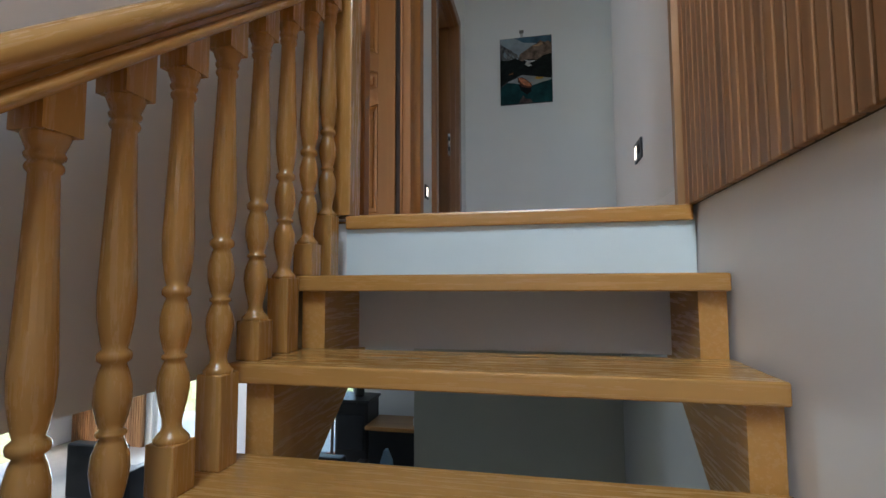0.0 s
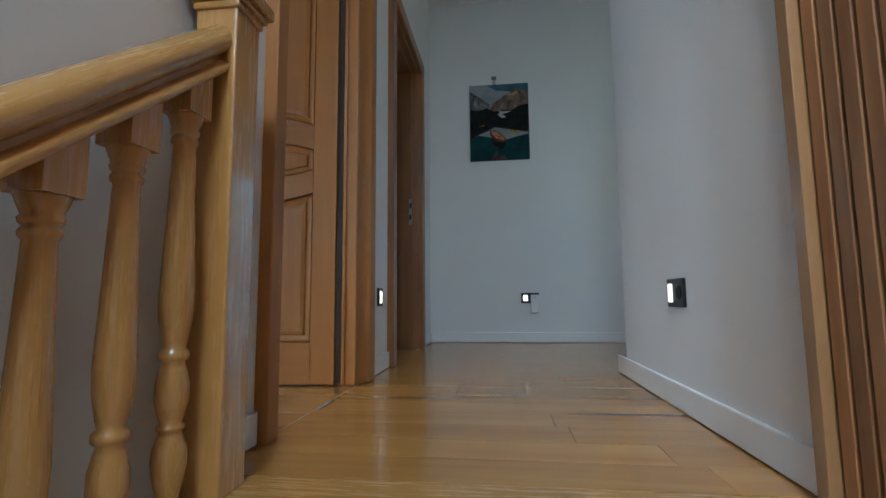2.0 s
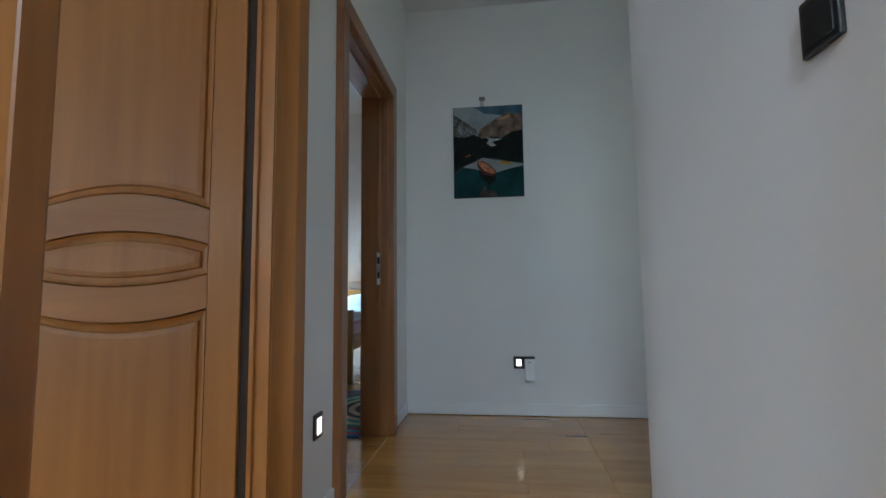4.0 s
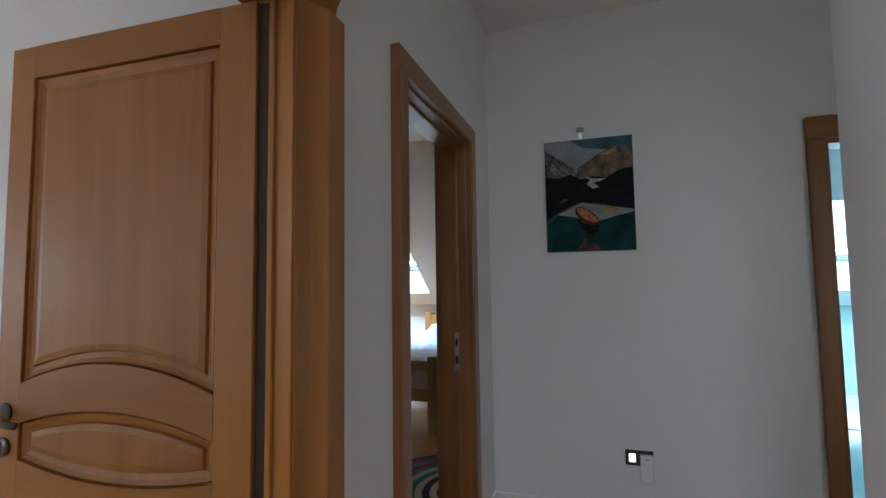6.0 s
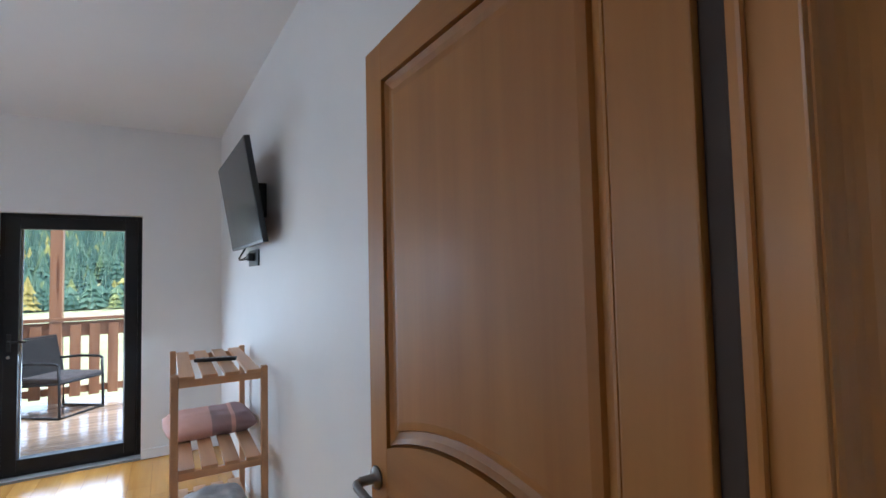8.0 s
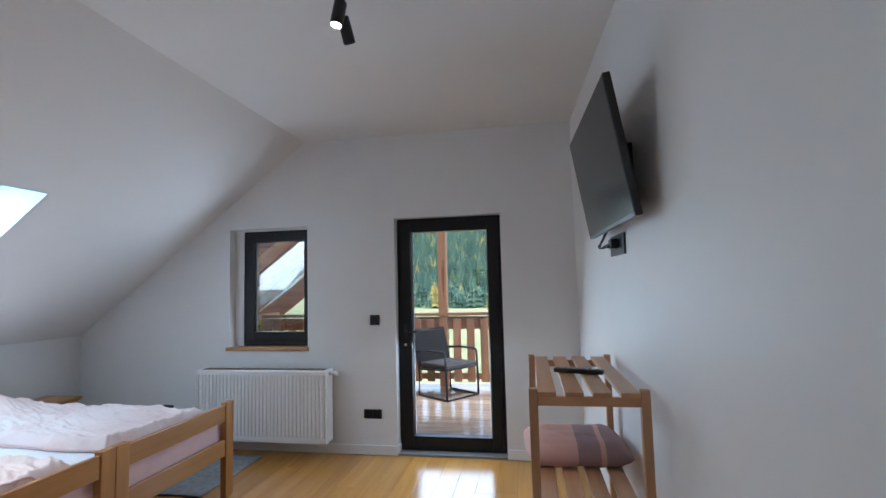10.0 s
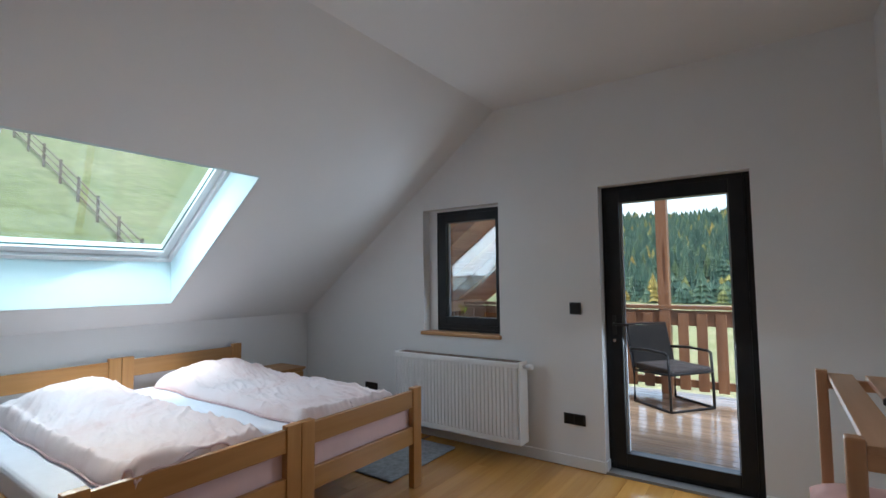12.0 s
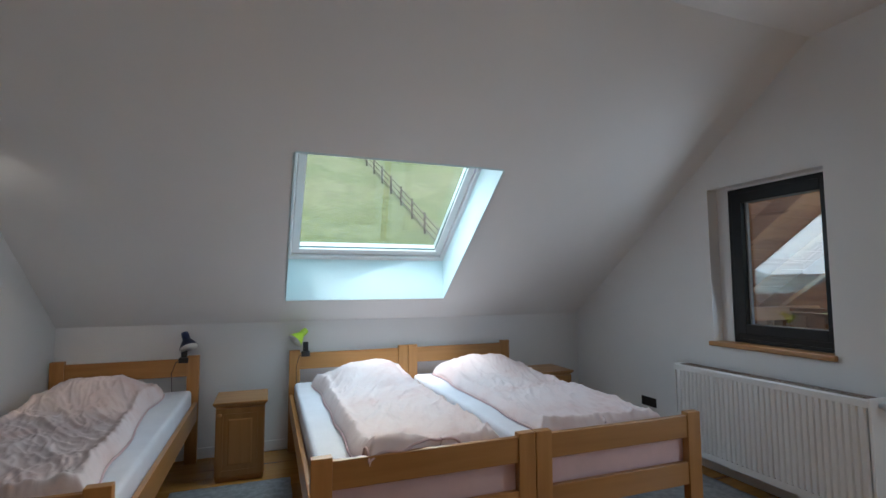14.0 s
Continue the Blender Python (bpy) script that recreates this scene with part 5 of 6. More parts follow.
# ---- rack with towel things ----
def rack():
    x1, x0 = -2.965, -3.86
    y0 = 2.405
    yb = 2.845
    k = thing("wooden_rack", ((x0 + x1) / 2, (y0 + yb) / 2, 0), "pale wooden three-tier slatted rack against the wall", "rack")
    p = 0.034
    for x in (x0, x1 - p):
        for y in (y0, yb - p):
            part("post", cube(x, x + p, y, y + p, 0.0, 1.062, bev=0.005), RACKW["z"], k)
    for z in (1.052, 0.615, 0.19):
        for x in (x0 + 0.004, x1 - p + 0.004):
            part("cross_rail", cube(x, x + 0.022, y0 + p, yb - p, z - 0.055, z - 0.02, bev=0.003), RACKW["y"], k)
        n = 4
        w = (yb - y0 - 2 * p + 0.032) / n
        for i in range(n):
            a = y0 + p + w * i
            part("slat", cube(x0 + 0.002, x1 - 0.002, a, a + w - 0.032, z - 0.02, z - 0.002, bev=0.003), RACKW["x"], k)
    r = thing("remote_control", (-3.36, 2.63, 1.05), "black remote control lying on the rack", "remote control")
    b = cube(-0.11, 0.11, -0.022, 0.022, 0.0, 0.02, bev=0.007, seg=3)
    bmesh.ops.rotate(b, verts=b.verts, cent=(0, 0, 0), matrix=Matrix.Rotation(radians(72), 3, "Z"))
    bmesh.ops.translate(b, verts=b.verts, vec=(-3.36, 2.63, 1.0502))
    part("casing", b, BLACKP, r)
    b = bmesh.new()
    for i in range(6):
        for j in range(3):
            box(b, -0.08 + i * 0.028, -0.066 + i * 0.028, -0.015 + j * 0.011, -0.008 + j * 0.011, 0.0195, 0.0225)
    bmesh.ops.rotate(b, verts=b.verts, cent=(0, 0, 0), matrix=Matrix.Rotation(radians(72), 3, "Z"))
    bmesh.ops.translate(b, verts=b.verts, vec=(-3.36, 2.63, 1.0502))
    part("buttons", b, GREYC, r)


rack()


def cushion(name, at, size, mat, label, category, turn=0.0, tilt=0.0, seed=0):
    k = thing(name, at, label, category)
    b = bmesh.new()
    n = 26
    g = {}
    for s in (1, -1):
        for j in range(n + 1):
            for i in range(n + 1):
                u, v = 2 * i / n - 1, 2 * j / n - 1
                e = max(0.0, (1 - abs(u) ** 5)) ** 0.7 * max(0.0, (1 - abs(v) ** 5)) ** 0.7
                if s == -1 and (i in (0, n) or j in (0, n)):
                    g[s, i, j] = g[1, i, j]
                    continue
                z = s * size[2] / 2 * e * (1 + 0.25 * noise.noise(Vector((u * 2 + seed, v * 2, s)))) + 0.006 * noise.noise(Vector((u * 7, v * 7, seed + s)))
                pinch = 1 - 0.05 * (u * u) * (v * v)
                g[s, i, j] = b.verts.new((u * size[0] / 2 * pinch, v * size[1] / 2 * pinch, z))
        for j in range(n):
            for i in range(n):
                f = (g[s, i, j], g[s, i + 1, j], g[s, i + 1, j + 1], g[s, i, j + 1])
                b.faces.new(f if s == 1 else f[::-1])
    bmesh.ops.transform(b, matrix=Matrix.Translation((0, 0, size[2] * 0.42)) @ pose(0, 0, 0, tilt, 0, turn), verts=b.verts)
    part("cover", b, mat, k, "", True, True)
    return k


cushion("pillow", (-3.60, 2.615, 0.608), (0.46, 0.49, 0.12), PILLOWB, "pink pillow lying on the middle rack shelf", "pillow", 4, 0, 2)
cushion("folded_towel", (-3.34, 2.63, 0.185), (0.5, 0.34, 0.13), GREYC, "folded grey towel on the lowest rack shelf", "towel", 2, 0, 7)


# ---- television ----
def television():
    ang = math.degrees(math.atan2(0.18, 4.5))
    cx = -3.395
    k = thing("television", (cx, tv_wall_y(cx), 1.975), "black flat television tilted down on a wall bracket", "television", "", "", ang)
    R = Matrix.Translation((0, -0.135, 0)) @ Matrix.Rotation(radians(9.5), 4, "X")

    def tp(nm, b, mat, lab=""):
        bmesh.ops.transform(b, matrix=R, verts=b.verts)
        return part(nm, b, mat, k, lab, False, True)
    tp("case", cube(-0.48, 0.48, -0.008, 0.022, -0.278, 0.278, bev=0.004), BLACKP)
    tp("screen", cube(-0.472, 0.472, -0.0095, -0.0078, -0.262, 0.270), SCREEN, "dark glossy screen")
    tp("rear_hump", cube(-0.36, 0.24, 0.021, 0.048, -0.27, 0.02, bev=0.01), BLACKP)
    part("bracket", cube(-0.12, 0.12, -0.088, 0.0, -0.10, 0.10, bev=0.003), BLACKF, k, "", False, True)
    for x in (-0.15, 0.13):
        b = cube(x, x + 0.02, 0.022, 0.05, -0.2, 0.2)
        tp("arm", b, BLACKF)
    s = thing("wall_socket", (-3.63, tv_wall_y(-3.63), 1.645), "black double wall socket under the television", "socket", "", "", ang)
    part("plate", cube(-0.15, 0.15, -0.011, 0.0, -0.052, 0.052, bev=0.003), BLACKP, s, "", False, True)
    part("plug", cube(-0.01, 0.05, -0.05, -0.011, -0.02, 0.03, bev=0.006), BLACKP, s, "", False, True)
    for i, (xo, zo) in enumerate(((0.02, 0.0), (-0.02, 0.01), (0.03, -0.01))):
        b = bmesh.new()
        sweep(b, [(xo, -0.045, zo), (xo - 0.02, -0.075 - 0.01 * i, -0.015), (xo - 0.07, -0.085, -0.01 + 0.01 * i), (xo - 0.05, -0.07, 0.03), (xo + 0.02, -0.06, 0.07), (xo + 0.05, -0.05, 0.16)], 0.0035, 6)
        part("cable", b, BLACKP, s, "", True, True)


television()


# ---- ceiling spot ----
def spots():
    x, y, z = -3.09, 1.61, TOP_Z
    k = thing("ceiling_spotlight", (x, y, z), "black twin ceiling spotlight with one lamp lit", "spotlight")
    b = bmesh.new()
    lathe(b, [(0.05, -0.022), (0.05, 0.0)], Matrix.Translation((x + 0.02, y, z)), 24)
    part("ceiling_plate", b, BLACKP, k)
    for dx, dy, dirv, lit in ((0.05, 0.02, (0.18, -0.12, -1), True), (-0.07, -0.01, (-0.45, 0.15, -1), False)):
        d = Vector(dirv).normalized()
        o = Vector((x + dx, y + dy, z - 0.10))
        b = bmesh.new()
        rod(b, (x + dx, y + dy, z - 0.02), o, 0.008)
        part("stem", b, BLACKP, k)
        q = d.to_track_quat("Z", "Y").to_matrix().to_4x4()
        b = bmesh.new()
        lathe(b, [(0.027, -0.02), (0.029, -0.015), (0.029, 0.10), (0.025, 0.101), (0.023, 0.092)], Matrix.Translation(o) @ q, 24)
        h = part("spot_head", b, BLACKP, k)
        b = bmesh.new()
        lathe(b, [(0.022, 0.0925), (0.022, 0.094)], Matrix.Translation(o) @ q, 20)
        part("lens", b, SPOTGLOW if lit else BLACKF, h, "lit warm lens" if lit else "")
        if lit:
            lamp("spot_beam", "SPOT", look(o + d * 0.105, o + d), 8, (1, 0.80, 0.58), r=0.03, cone=95)


def slope_spot():
    """A small black spotlight on the slope by the side wall, turned to the bed."""
    x, y = -0.80, -0.55
    z = KNEE_Z + SL * (y - KNEE_Y)
    k = thing("slope_spotlight", (x, y, z), "small black spotlight on the sloping ceiling above the bed", "spotlight")
    b = bmesh.new()
    lathe(b, [(0.04, -0.012), (0.04, 0.004)], Matrix.Translation((x, y, z - 0.006)) @ Matrix.Rotation(math.atan(SL), 4, "X"), 24)
    part("ceiling_plate", b, BLACKP, k)
    o = Vector((x, y, z - 0.10))
    d = Vector((-0.30, -0.95, -1.25)).normalized()
    b = bmesh.new()
    rod(b, (x, y, z - 0.012), o, 0.008)
    part("stem", b, BLACKP, k)
    q = d.to_track_quat("Z", "Y").to_matrix().to_4x4()
    b = bmesh.new()
    lathe(b, [(0.027, -0.02), (0.029, -0.015), (0.029, 0.10), (0.025, 0.101), (0.023, 0.092)], Matrix.Translation(o) @ q, 24)
    h = part("spot_head", b, BLACKP, k)
    b = bmesh.new()
    lathe(b, [(0.022, 0.0925), (0.022, 0.094)], Matrix.Translation(o) @ q, 20)
    part("lens", b, SPOTGLOW, h, "lit warm lens")
    lamp("slope_spot_beam", "SPOT", look(o + d * 0.105, o + d), 6, (1, 0.76, 0.52), r=0.03, cone=50)


spots()
slope_spot()


# ---- rugs ----
def rug(name, x0, x1, y0, y1, mat, label, bands=()):
    k = thing(name, ((x0 + x1) / 2, (y0 + y1) / 2, 0.004), label, "rug")
    b = bmesh.new()
    n, m = 30, 18
    g = [[b.verts.new((x0 + (x1 - x0) * i / n + 0.006 * noise.noise(Vector((j * 0.7, 2, 0))), y0 + (y1 - y0) * j / m + 0.006 * noise.noise(Vector((i * 0.7, 5, 0))), 0.013 + 0.003 * noise.noise(Vector((i * 0.5, j * 0.5, 1))))) for i in range(n + 1)] for j in range(m + 1)]
    for j in range(m):
        for i in range(n):
            b.faces.new((g[j][i], g[j][i + 1], g[j + 1][i + 1], g[j + 1][i]))
    r = bmesh.ops.extrude_face_region(b, geom=b.faces[:])
    for v in r["geom"]:
        if isinstance(v, bmesh.types.BMVert):
            v.co.z = 0.0045
    part("rug_top", b, mat, k, "", True)
    for i, (a, c, col) in enumerate(bands):
        part("stripe", cube(x0 + 0.01, x1 - 0.01, y0 + (y1 - y0) * a, y0 + (y1 - y0) * c, 0.012, 0.018, bev=0.002), col, k)


rug("rug", -5.02, -4.215, -0.95, 0.075, RUGG, "dark grey rug on the floor beside the bed")
rug("rug", -2.30, -1.56, -1.355, -0.3, RUGG, "grey rug between the two beds")
STRIPES = [plain("rug_stripe_" + n, c, 0.95, 0, 0.2, 30) for n, c in (("red", (0.30, 0.03, 0.04)), ("cream", (0.55, 0.45, 0.28)), ("blue", (0.02, 0.10, 0.20)), ("teal", (0.03, 0.22, 0.22)), ("dark", (0.03, 0.03, 0.04)))]


def half_round_rug(cx, cy, radius):
    """A half-round rag rug with its straight side along the wall, braided in coloured rows."""
    k = thing("rug", (cx, cy, 0.004), "half-round braided rag rug in many coloured rows", "rug")
    rows = 15
    w = radius / rows
    for i in range(rows):
        r0, r1 = w * i, w * (i + 1) - 0.003
        b = bmesh.new()
        n = 28
        ring = []
        for j in range(n + 1):
            a = math.pi / 2 + math.pi * j / n
            ring.append([b.verts.new((cx + r * math.cos(a), cy + r * math.sin(a), z)) for r, z in ((r0, 0.004), (r0, 0.012), ((r0 + r1) / 2, 0.017), (r1, 0.012), (r1, 0.004))])
        for A, B in zip(ring, ring[1:]):
            for q in range(4):
                b.faces.new((A[q], A[q + 1], B[q + 1], B[q]))
        bmesh.ops.remove_doubles(b, verts=b.verts, dist=1e-5)
        part("braid", b, STRIPES[(i * 2 + i // 3) % 5], k)


half_round_rug(XB - 0.02, 5.06, 0.74)

# second bedroom
def far_bed():
    x0, x1, y0, y1 = -2.30, -1.32, 6.1, 8.5
    k = thing("single_bed", ((x0 + x1) / 2, (y0 + y1) / 2, 0), "pine bed in the second bedroom", "bed", "pine beds")
    for x in (x0, x1 - 0.085):
        part("head_post", cube(x, x + 0.085, y1 - 0.045, y1, 0, 0.95, bev=0.004), BEDW["z"], k)
        part("foot_post", cube(x, x + 0.085, y0, y0 + 0.045, 0, 0.70, bev=0.004), BEDW["z"], k)
    part("head_rail", cube(x0 + 0.085, x1 - 0.085, y1 - 0.035, y1 - 0.01, 0.78, 0.92, bev=0.004), BEDW["x"], k)
    for z0, z1 in ((0.56, 0.66), (0.29, 0.40)):
        part("foot_rail", cube(x0 + 0.085, x1 - 0.085, y0 + 0.008, y0 + 0.036, z0, z1, bev=0.004), BEDW["x"], k)
    for x in (x0 + 0.006, x1 - 0.034):
        part("side_rail", cube(x, x + 0.028, y0 + 0.045, y1 - 0.045, 0.30, 0.45, bev=0.004), BEDW["y"], k)
    part("bed_base", cube(x0 + 0.036, x1 - 0.036, y0 + 0.05, y1 - 0.05, 0.33, 0.36), BEDW["y"], k)
    m = thing("mattress", ((x0 + x1) / 2, 7.3, 0.362), "pale pink mattress in the second bedroom", "mattress", "mattresses")
    part("mattress_body", cube(x0 + 0.04, x1 - 0.04, y0 + 0.055, y1 - 0.055, 0.362, 0.56, bev=0.03, seg=3), PINKM, m)
    duvet("duvet", [(x1 - 0.1, 8.38), (x0 + 0.08, 8.38), (x0 + 0.08, 6.25), (x1 - 0.08, 6.25)], 0.06, 0.22, 5, "white duvet on the bed in the second bedroom", 0.562, SHEET)


far_bed()


# ---- room below, seen between the treads ----
def stove():
    x0, x1, y0, y1 = -2.52, -2.06, 6.25, 6.7
    k = thing("wood_stove", ((x0 + x1) / 2, 6.5, LOW), "black wood stove with a flue pipe", "stove")
    part("body", cube(x0, x1, y0, y1, LOW + 0.06, -1.80, bev=0.03, seg=3), BLACKP, k)
    part("top", cube(x0 - 0.02, x1 + 0.02, y0 - 0.02, y1 + 0.02, -1.80, -1.76, bev=0.01), BLACKP, k)
    part("door", cube(x0 + 0.05, x1 - 0.05, y0 - 0.02, y0, -2.4, -1.95, bev=0.008), SCREEN, k, "dark stove door glass")
    part("foot", cube(x0 + 0.04, x1 - 0.04, y0 + 0.05, y1 - 0.05, LOW, LOW + 0.062), BLACKP, k)
    b = bmesh.new()
    lathe(b, [(0.065, -1.77), (0.065, -0.45)], Matrix.Translation(((x0 + x1) / 2 + 0.02, 6.5, 0)), 18)
    part("flue", b, BLACKP, k)


stove()
k = thing("sideboard", (-1.7, 6.45, LOW), "black sideboard with a light wooden top", "sideboard")
part("body", cube(-2.02, -0.95, 6.2, 6.7, LOW, -2.11, bev=0.006), BLACKP, k)
part("top", cube(-2.06, -0.9, 6.15, 6.72, -2.11, -2.06, bev=0.006), BEDW["x"], k)
k = thing("jar", (-1.42, 6.3, -2.06), "small white jar on the sideboard", "jar")
b = bmesh.new()
lathe(b, [(0.03, 0), (0.035, 0.02), (0.035, 0.09), (0.025, 0.10), (0.026, 0.125)], Matrix.Translation((-1.42, 6.3, -2.06)), 14)
part("jar_body", b, TRIM, k, "", True)
k = thing("iron", (-1.5, 5.4, -2.28), "pale blue steam iron standing on its heel", "iron")
b = bmesh.new()
prism(b, [(-1.58, -2.28), (-1.44, -2.28), (-1.45, -2.18), (-1.505, -2.06), (-1.53, -2.06), (-1.57, -2.18)], "y", 5.35, 5.43)
part("sole", b, plain("pale_blue_plastic", (0.25, 0.36, 0.48), 0.4), k)
k = thing("ironing_board", (-1.4, 5.4, LOW), "dark ironing board on crossed legs", "ironing board")
part("board", cube(-2.1, -0.9, 5.2, 5.55, -2.31, -2.28, bev=0.01), BLACKP, k)
for a, c in (((-1.9, 5.38, LOW), (-1.2, 5.38, -2.31)), ((-1.2, 5.42, LOW), (-1.9, 5.42, -2.31))):
    b = bmesh.new()
    rod(b, a, c, 0.014)
    part("leg", b, CHROME, k)


def armchair(at, w, h, label):
    x, y = at
    k = thing("armchair", (x, y, LOW), label, "armchair", "dark armchairs")
    part("seat", cube(x - w / 2, x + w / 2, y - 0.3, y + 0.3, LOW + 0.2, LOW + 0.44, bev=0.04, seg=3), BLACKP, k)
    part("backrest", cube(x - w / 2, x + w / 2, y - 0.36, y - 0.22, LOW + 0.3, LOW + h, bev=0.03, seg=3), BLACKP, k)
    for sx in (-1, 1):
        part("armrest", cube(x + sx * w / 2 - 0.06, x + sx * w / 2 + 0.06, y - 0.3, y + 0.3, LOW + 0.1, LOW + 0.6, bev=0.03, seg=3), BLACKP, k)
        for yy in (-0.25, 0.25):
            part("leg", cube(x + sx * (w / 2 - 0.05) - 0.02, x + sx * (w / 2 - 0.05) + 0.02, y + yy - 0.02, y + yy + 0.02, LOW, LOW + 0.21), BLACKP, k)


armchair((-2.1, 5.3), 0.5, 0.82, "black upholstered armchair in the room below")
armchair((-4.6, 5.0), 0.7, 0.88, "wide black upholstered armchair in the room below")


def palm():
    at = Vector((-2.72, 6.6, LOW))
    k = thing("potted_palm", at, "tall potted palm with thin drooping leaves", "plant")
    b = bmesh.new()
    lathe(b, [(0.09, 0), (0.13, 0.18), (0.14, 0.20), (0.14, 0.23), (0.12, 0.23), (0.12, 0.20)], Matrix.Translation(at), 18)
    part("pot", b, TERRA, k, "terracotta pot", True)
    b = bmesh.new()
    rod(b, at + Vector((0, 0, 0.2)), at + Vector((0.02, 0.0, 1.0)), 0.022)
    part("trunk", b, COPPER, k)
    b = bmesh.new()
    rg = random.Random(3)
    for i in range(60):
        a, l, up = rg.uniform(0, 6.3), rg.uniform(0.35, 0.6), rg.uniform(0.1, 0.45)
        o = at + Vector((0.02, 0, 0.92 + rg.uniform(0, 0.12)))
        side = Vector((-math.sin(a), math.cos(a), 0)) * 0.012
        prev = None
        for s in range(6):
            f = s / 5
            p = o + Vector((math.cos(a), math.sin(a), 0)) * l * f * 0.8 + Vector((0, 0, up * f * 1.6 - 0.9 * f * f * l * 1.4))
            w = side * (1 - f * 0.9)
            cur = (b.verts.new(p - w), b.verts.new(p + w))
            if prev:
                b.faces.new((prev[0], prev[1], cur[1], cur[0]))
            prev = cur
    part("leaves", b, LEAF, k)


palm()
k = thing("wall_cladding", (-6.8, 6.96, LOW), "dark vertical slatted wall panel in the room below", "wall panel")
for i in range(31):
    part("slat", cube(-7.54 + 0.045 * i, -7.51 + 0.045 * i, 6.93, 6.99, LOW, -0.44), SLATW, k)


# ---- balcony ----
def balcony():
    dx0, dx1, y0, y1 = -8.35, XW - 0.27, -2.2, 3.4
    k = thing("floor_balcony", (-6.8, 0.6, -0.10), "wet reddish wooden balcony decking", "decking", "", "structure")
    part("joists", cube(dx0, dx1, y0, y1, -0.155, -0.075), BALCW["y"], k)
    w = 0.118
    me = finish("board", cube(-w / 2, w / 2, y0, y1, 0, 0.026, bev=0.004, seg=1), DECKW["y"])
    n = int((dx1 - dx0) / (w + 0.009))
    for i in range(n):
        ob = new("board", me)
        ob.location = Vector((dx0 + (w + 0.009) * (i + 0.5), 0, -0.068)) - k.location
        ob.parent = k
    r = thing("balcony_railing", (-8.22, 0.6, -0.04), "reddish timber balcony railing with wide boards", "railing")
    part("top_rail", cube(-8.30, -8.14, y0, y1, 1.0, 1.045, bev=0.006), BALCW["y"], r)
    part("upper_rail", cube(-8.24, -8.18, y0, y1, 0.80, 0.985, bev=0.005), BALCW["y"], r)
    part("lower_rail", cube(-8.235, -8.19, y0, y1, 0.06, 0.15, bev=0.005), BALCW["y"], r)
    bd = finish("railing_board", cube(-0.014, 0.014, -0.058, 0.058, 0.03, 0.95, bev=0.004, seg=1), BALCW["z"])
    i = 0
    y = y0 + 0.1
    while y < y1 - 0.05:
        ob = new("railing_board", bd)
        ob.location = Vector((-8.165, y, 0)) - r.location
        ob.parent = r
        y += 0.203
    s = thing("balcony_railing", (-6.8, y0 + 0.05, -0.04), "side run of the reddish timber balcony railing", "railing")
    part("top_rail", cube(-8.14, dx1, y0, y0 + 0.15, 1.0, 1.045, bev=0.006), BALCW["x"], s)
    part("upper_rail", cube(-8.14, dx1, y0 + 0.04, y0 + 0.10, 0.80, 0.985, bev=0.005), BALCW["x"], s)
    bx = finish("railing_board", cube(-0.058, 0.058, -0.014, 0.014, 0.03, 0.95, bev=0.004, seg=1), BALCW["z"])
    for i in range(12):
        ob = new("railing_board", bx)
        ob.location = Vector((-7.95 + 0.21 * i, y0 + 0.118, 0)) - s.location
        ob.parent = s
    for y in (1.145, -2.1):
        p = thing("balcony_post", (-8.22, y, -0.04), "square timber post that carries the balcony roof", "post")
        part("shaft", cube(-8.29, -8.15, y - 0.065, y + 0.065, -0.04, 2.66 if y > 0 else 0.9, bev=0.006), BALCW["z"], p)
    # eaves over the balcony
    e = thing("roof_eaves", (-6.9, 0.0, 2.4), "reddish boarded roof overhang on heavy rafters", "roof", "", "structure")
    R = Matrix.Translation((0, KNEE_Y, KNEE_Z)) @ Matrix.Rotation(math.atan(SL), 4, "X")
    ln = math.hypot(TOP_Y - KNEE_Y, TOP_Z - KNEE_Z)

    def sp(nm, b, mat):
        bmesh.ops.transform(b, matrix=R, verts=b.verts)
        return part(nm, b, mat, e)
    for i in range(26):
        v = -0.9 + i * 0.165
        sp("eaves_board", cube(-8.7, XW - 0.275, v, v + 0.158, 0.14, 0.165, bev=0.004), EAVEW["x"])
    for x in (-5.75, -6.55, -7.35, -8.2):
        sp("rafter", cube(x - 0.05, x + 0.05, -0.9, ln + 0.9, -0.02, 0.138, bev=0.006), EAVEW["y"])
    sp("roof_deck", cube(-8.75, XW - 0.275, -0.95, ln + 0.95, 0.166, 0.26), DARK)
    sp("verge_board", cube(-8.80, -8.755, -0.95, ln + 0.95, -0.16, 0.27, bev=0.006), EAVEW["y"])
    part("purlin", cube(-8.7, XW - 0.275, -1.95, -1.81, 0.90, 1.06, bev=0.006), EAVEW["x"], e)


balcony()


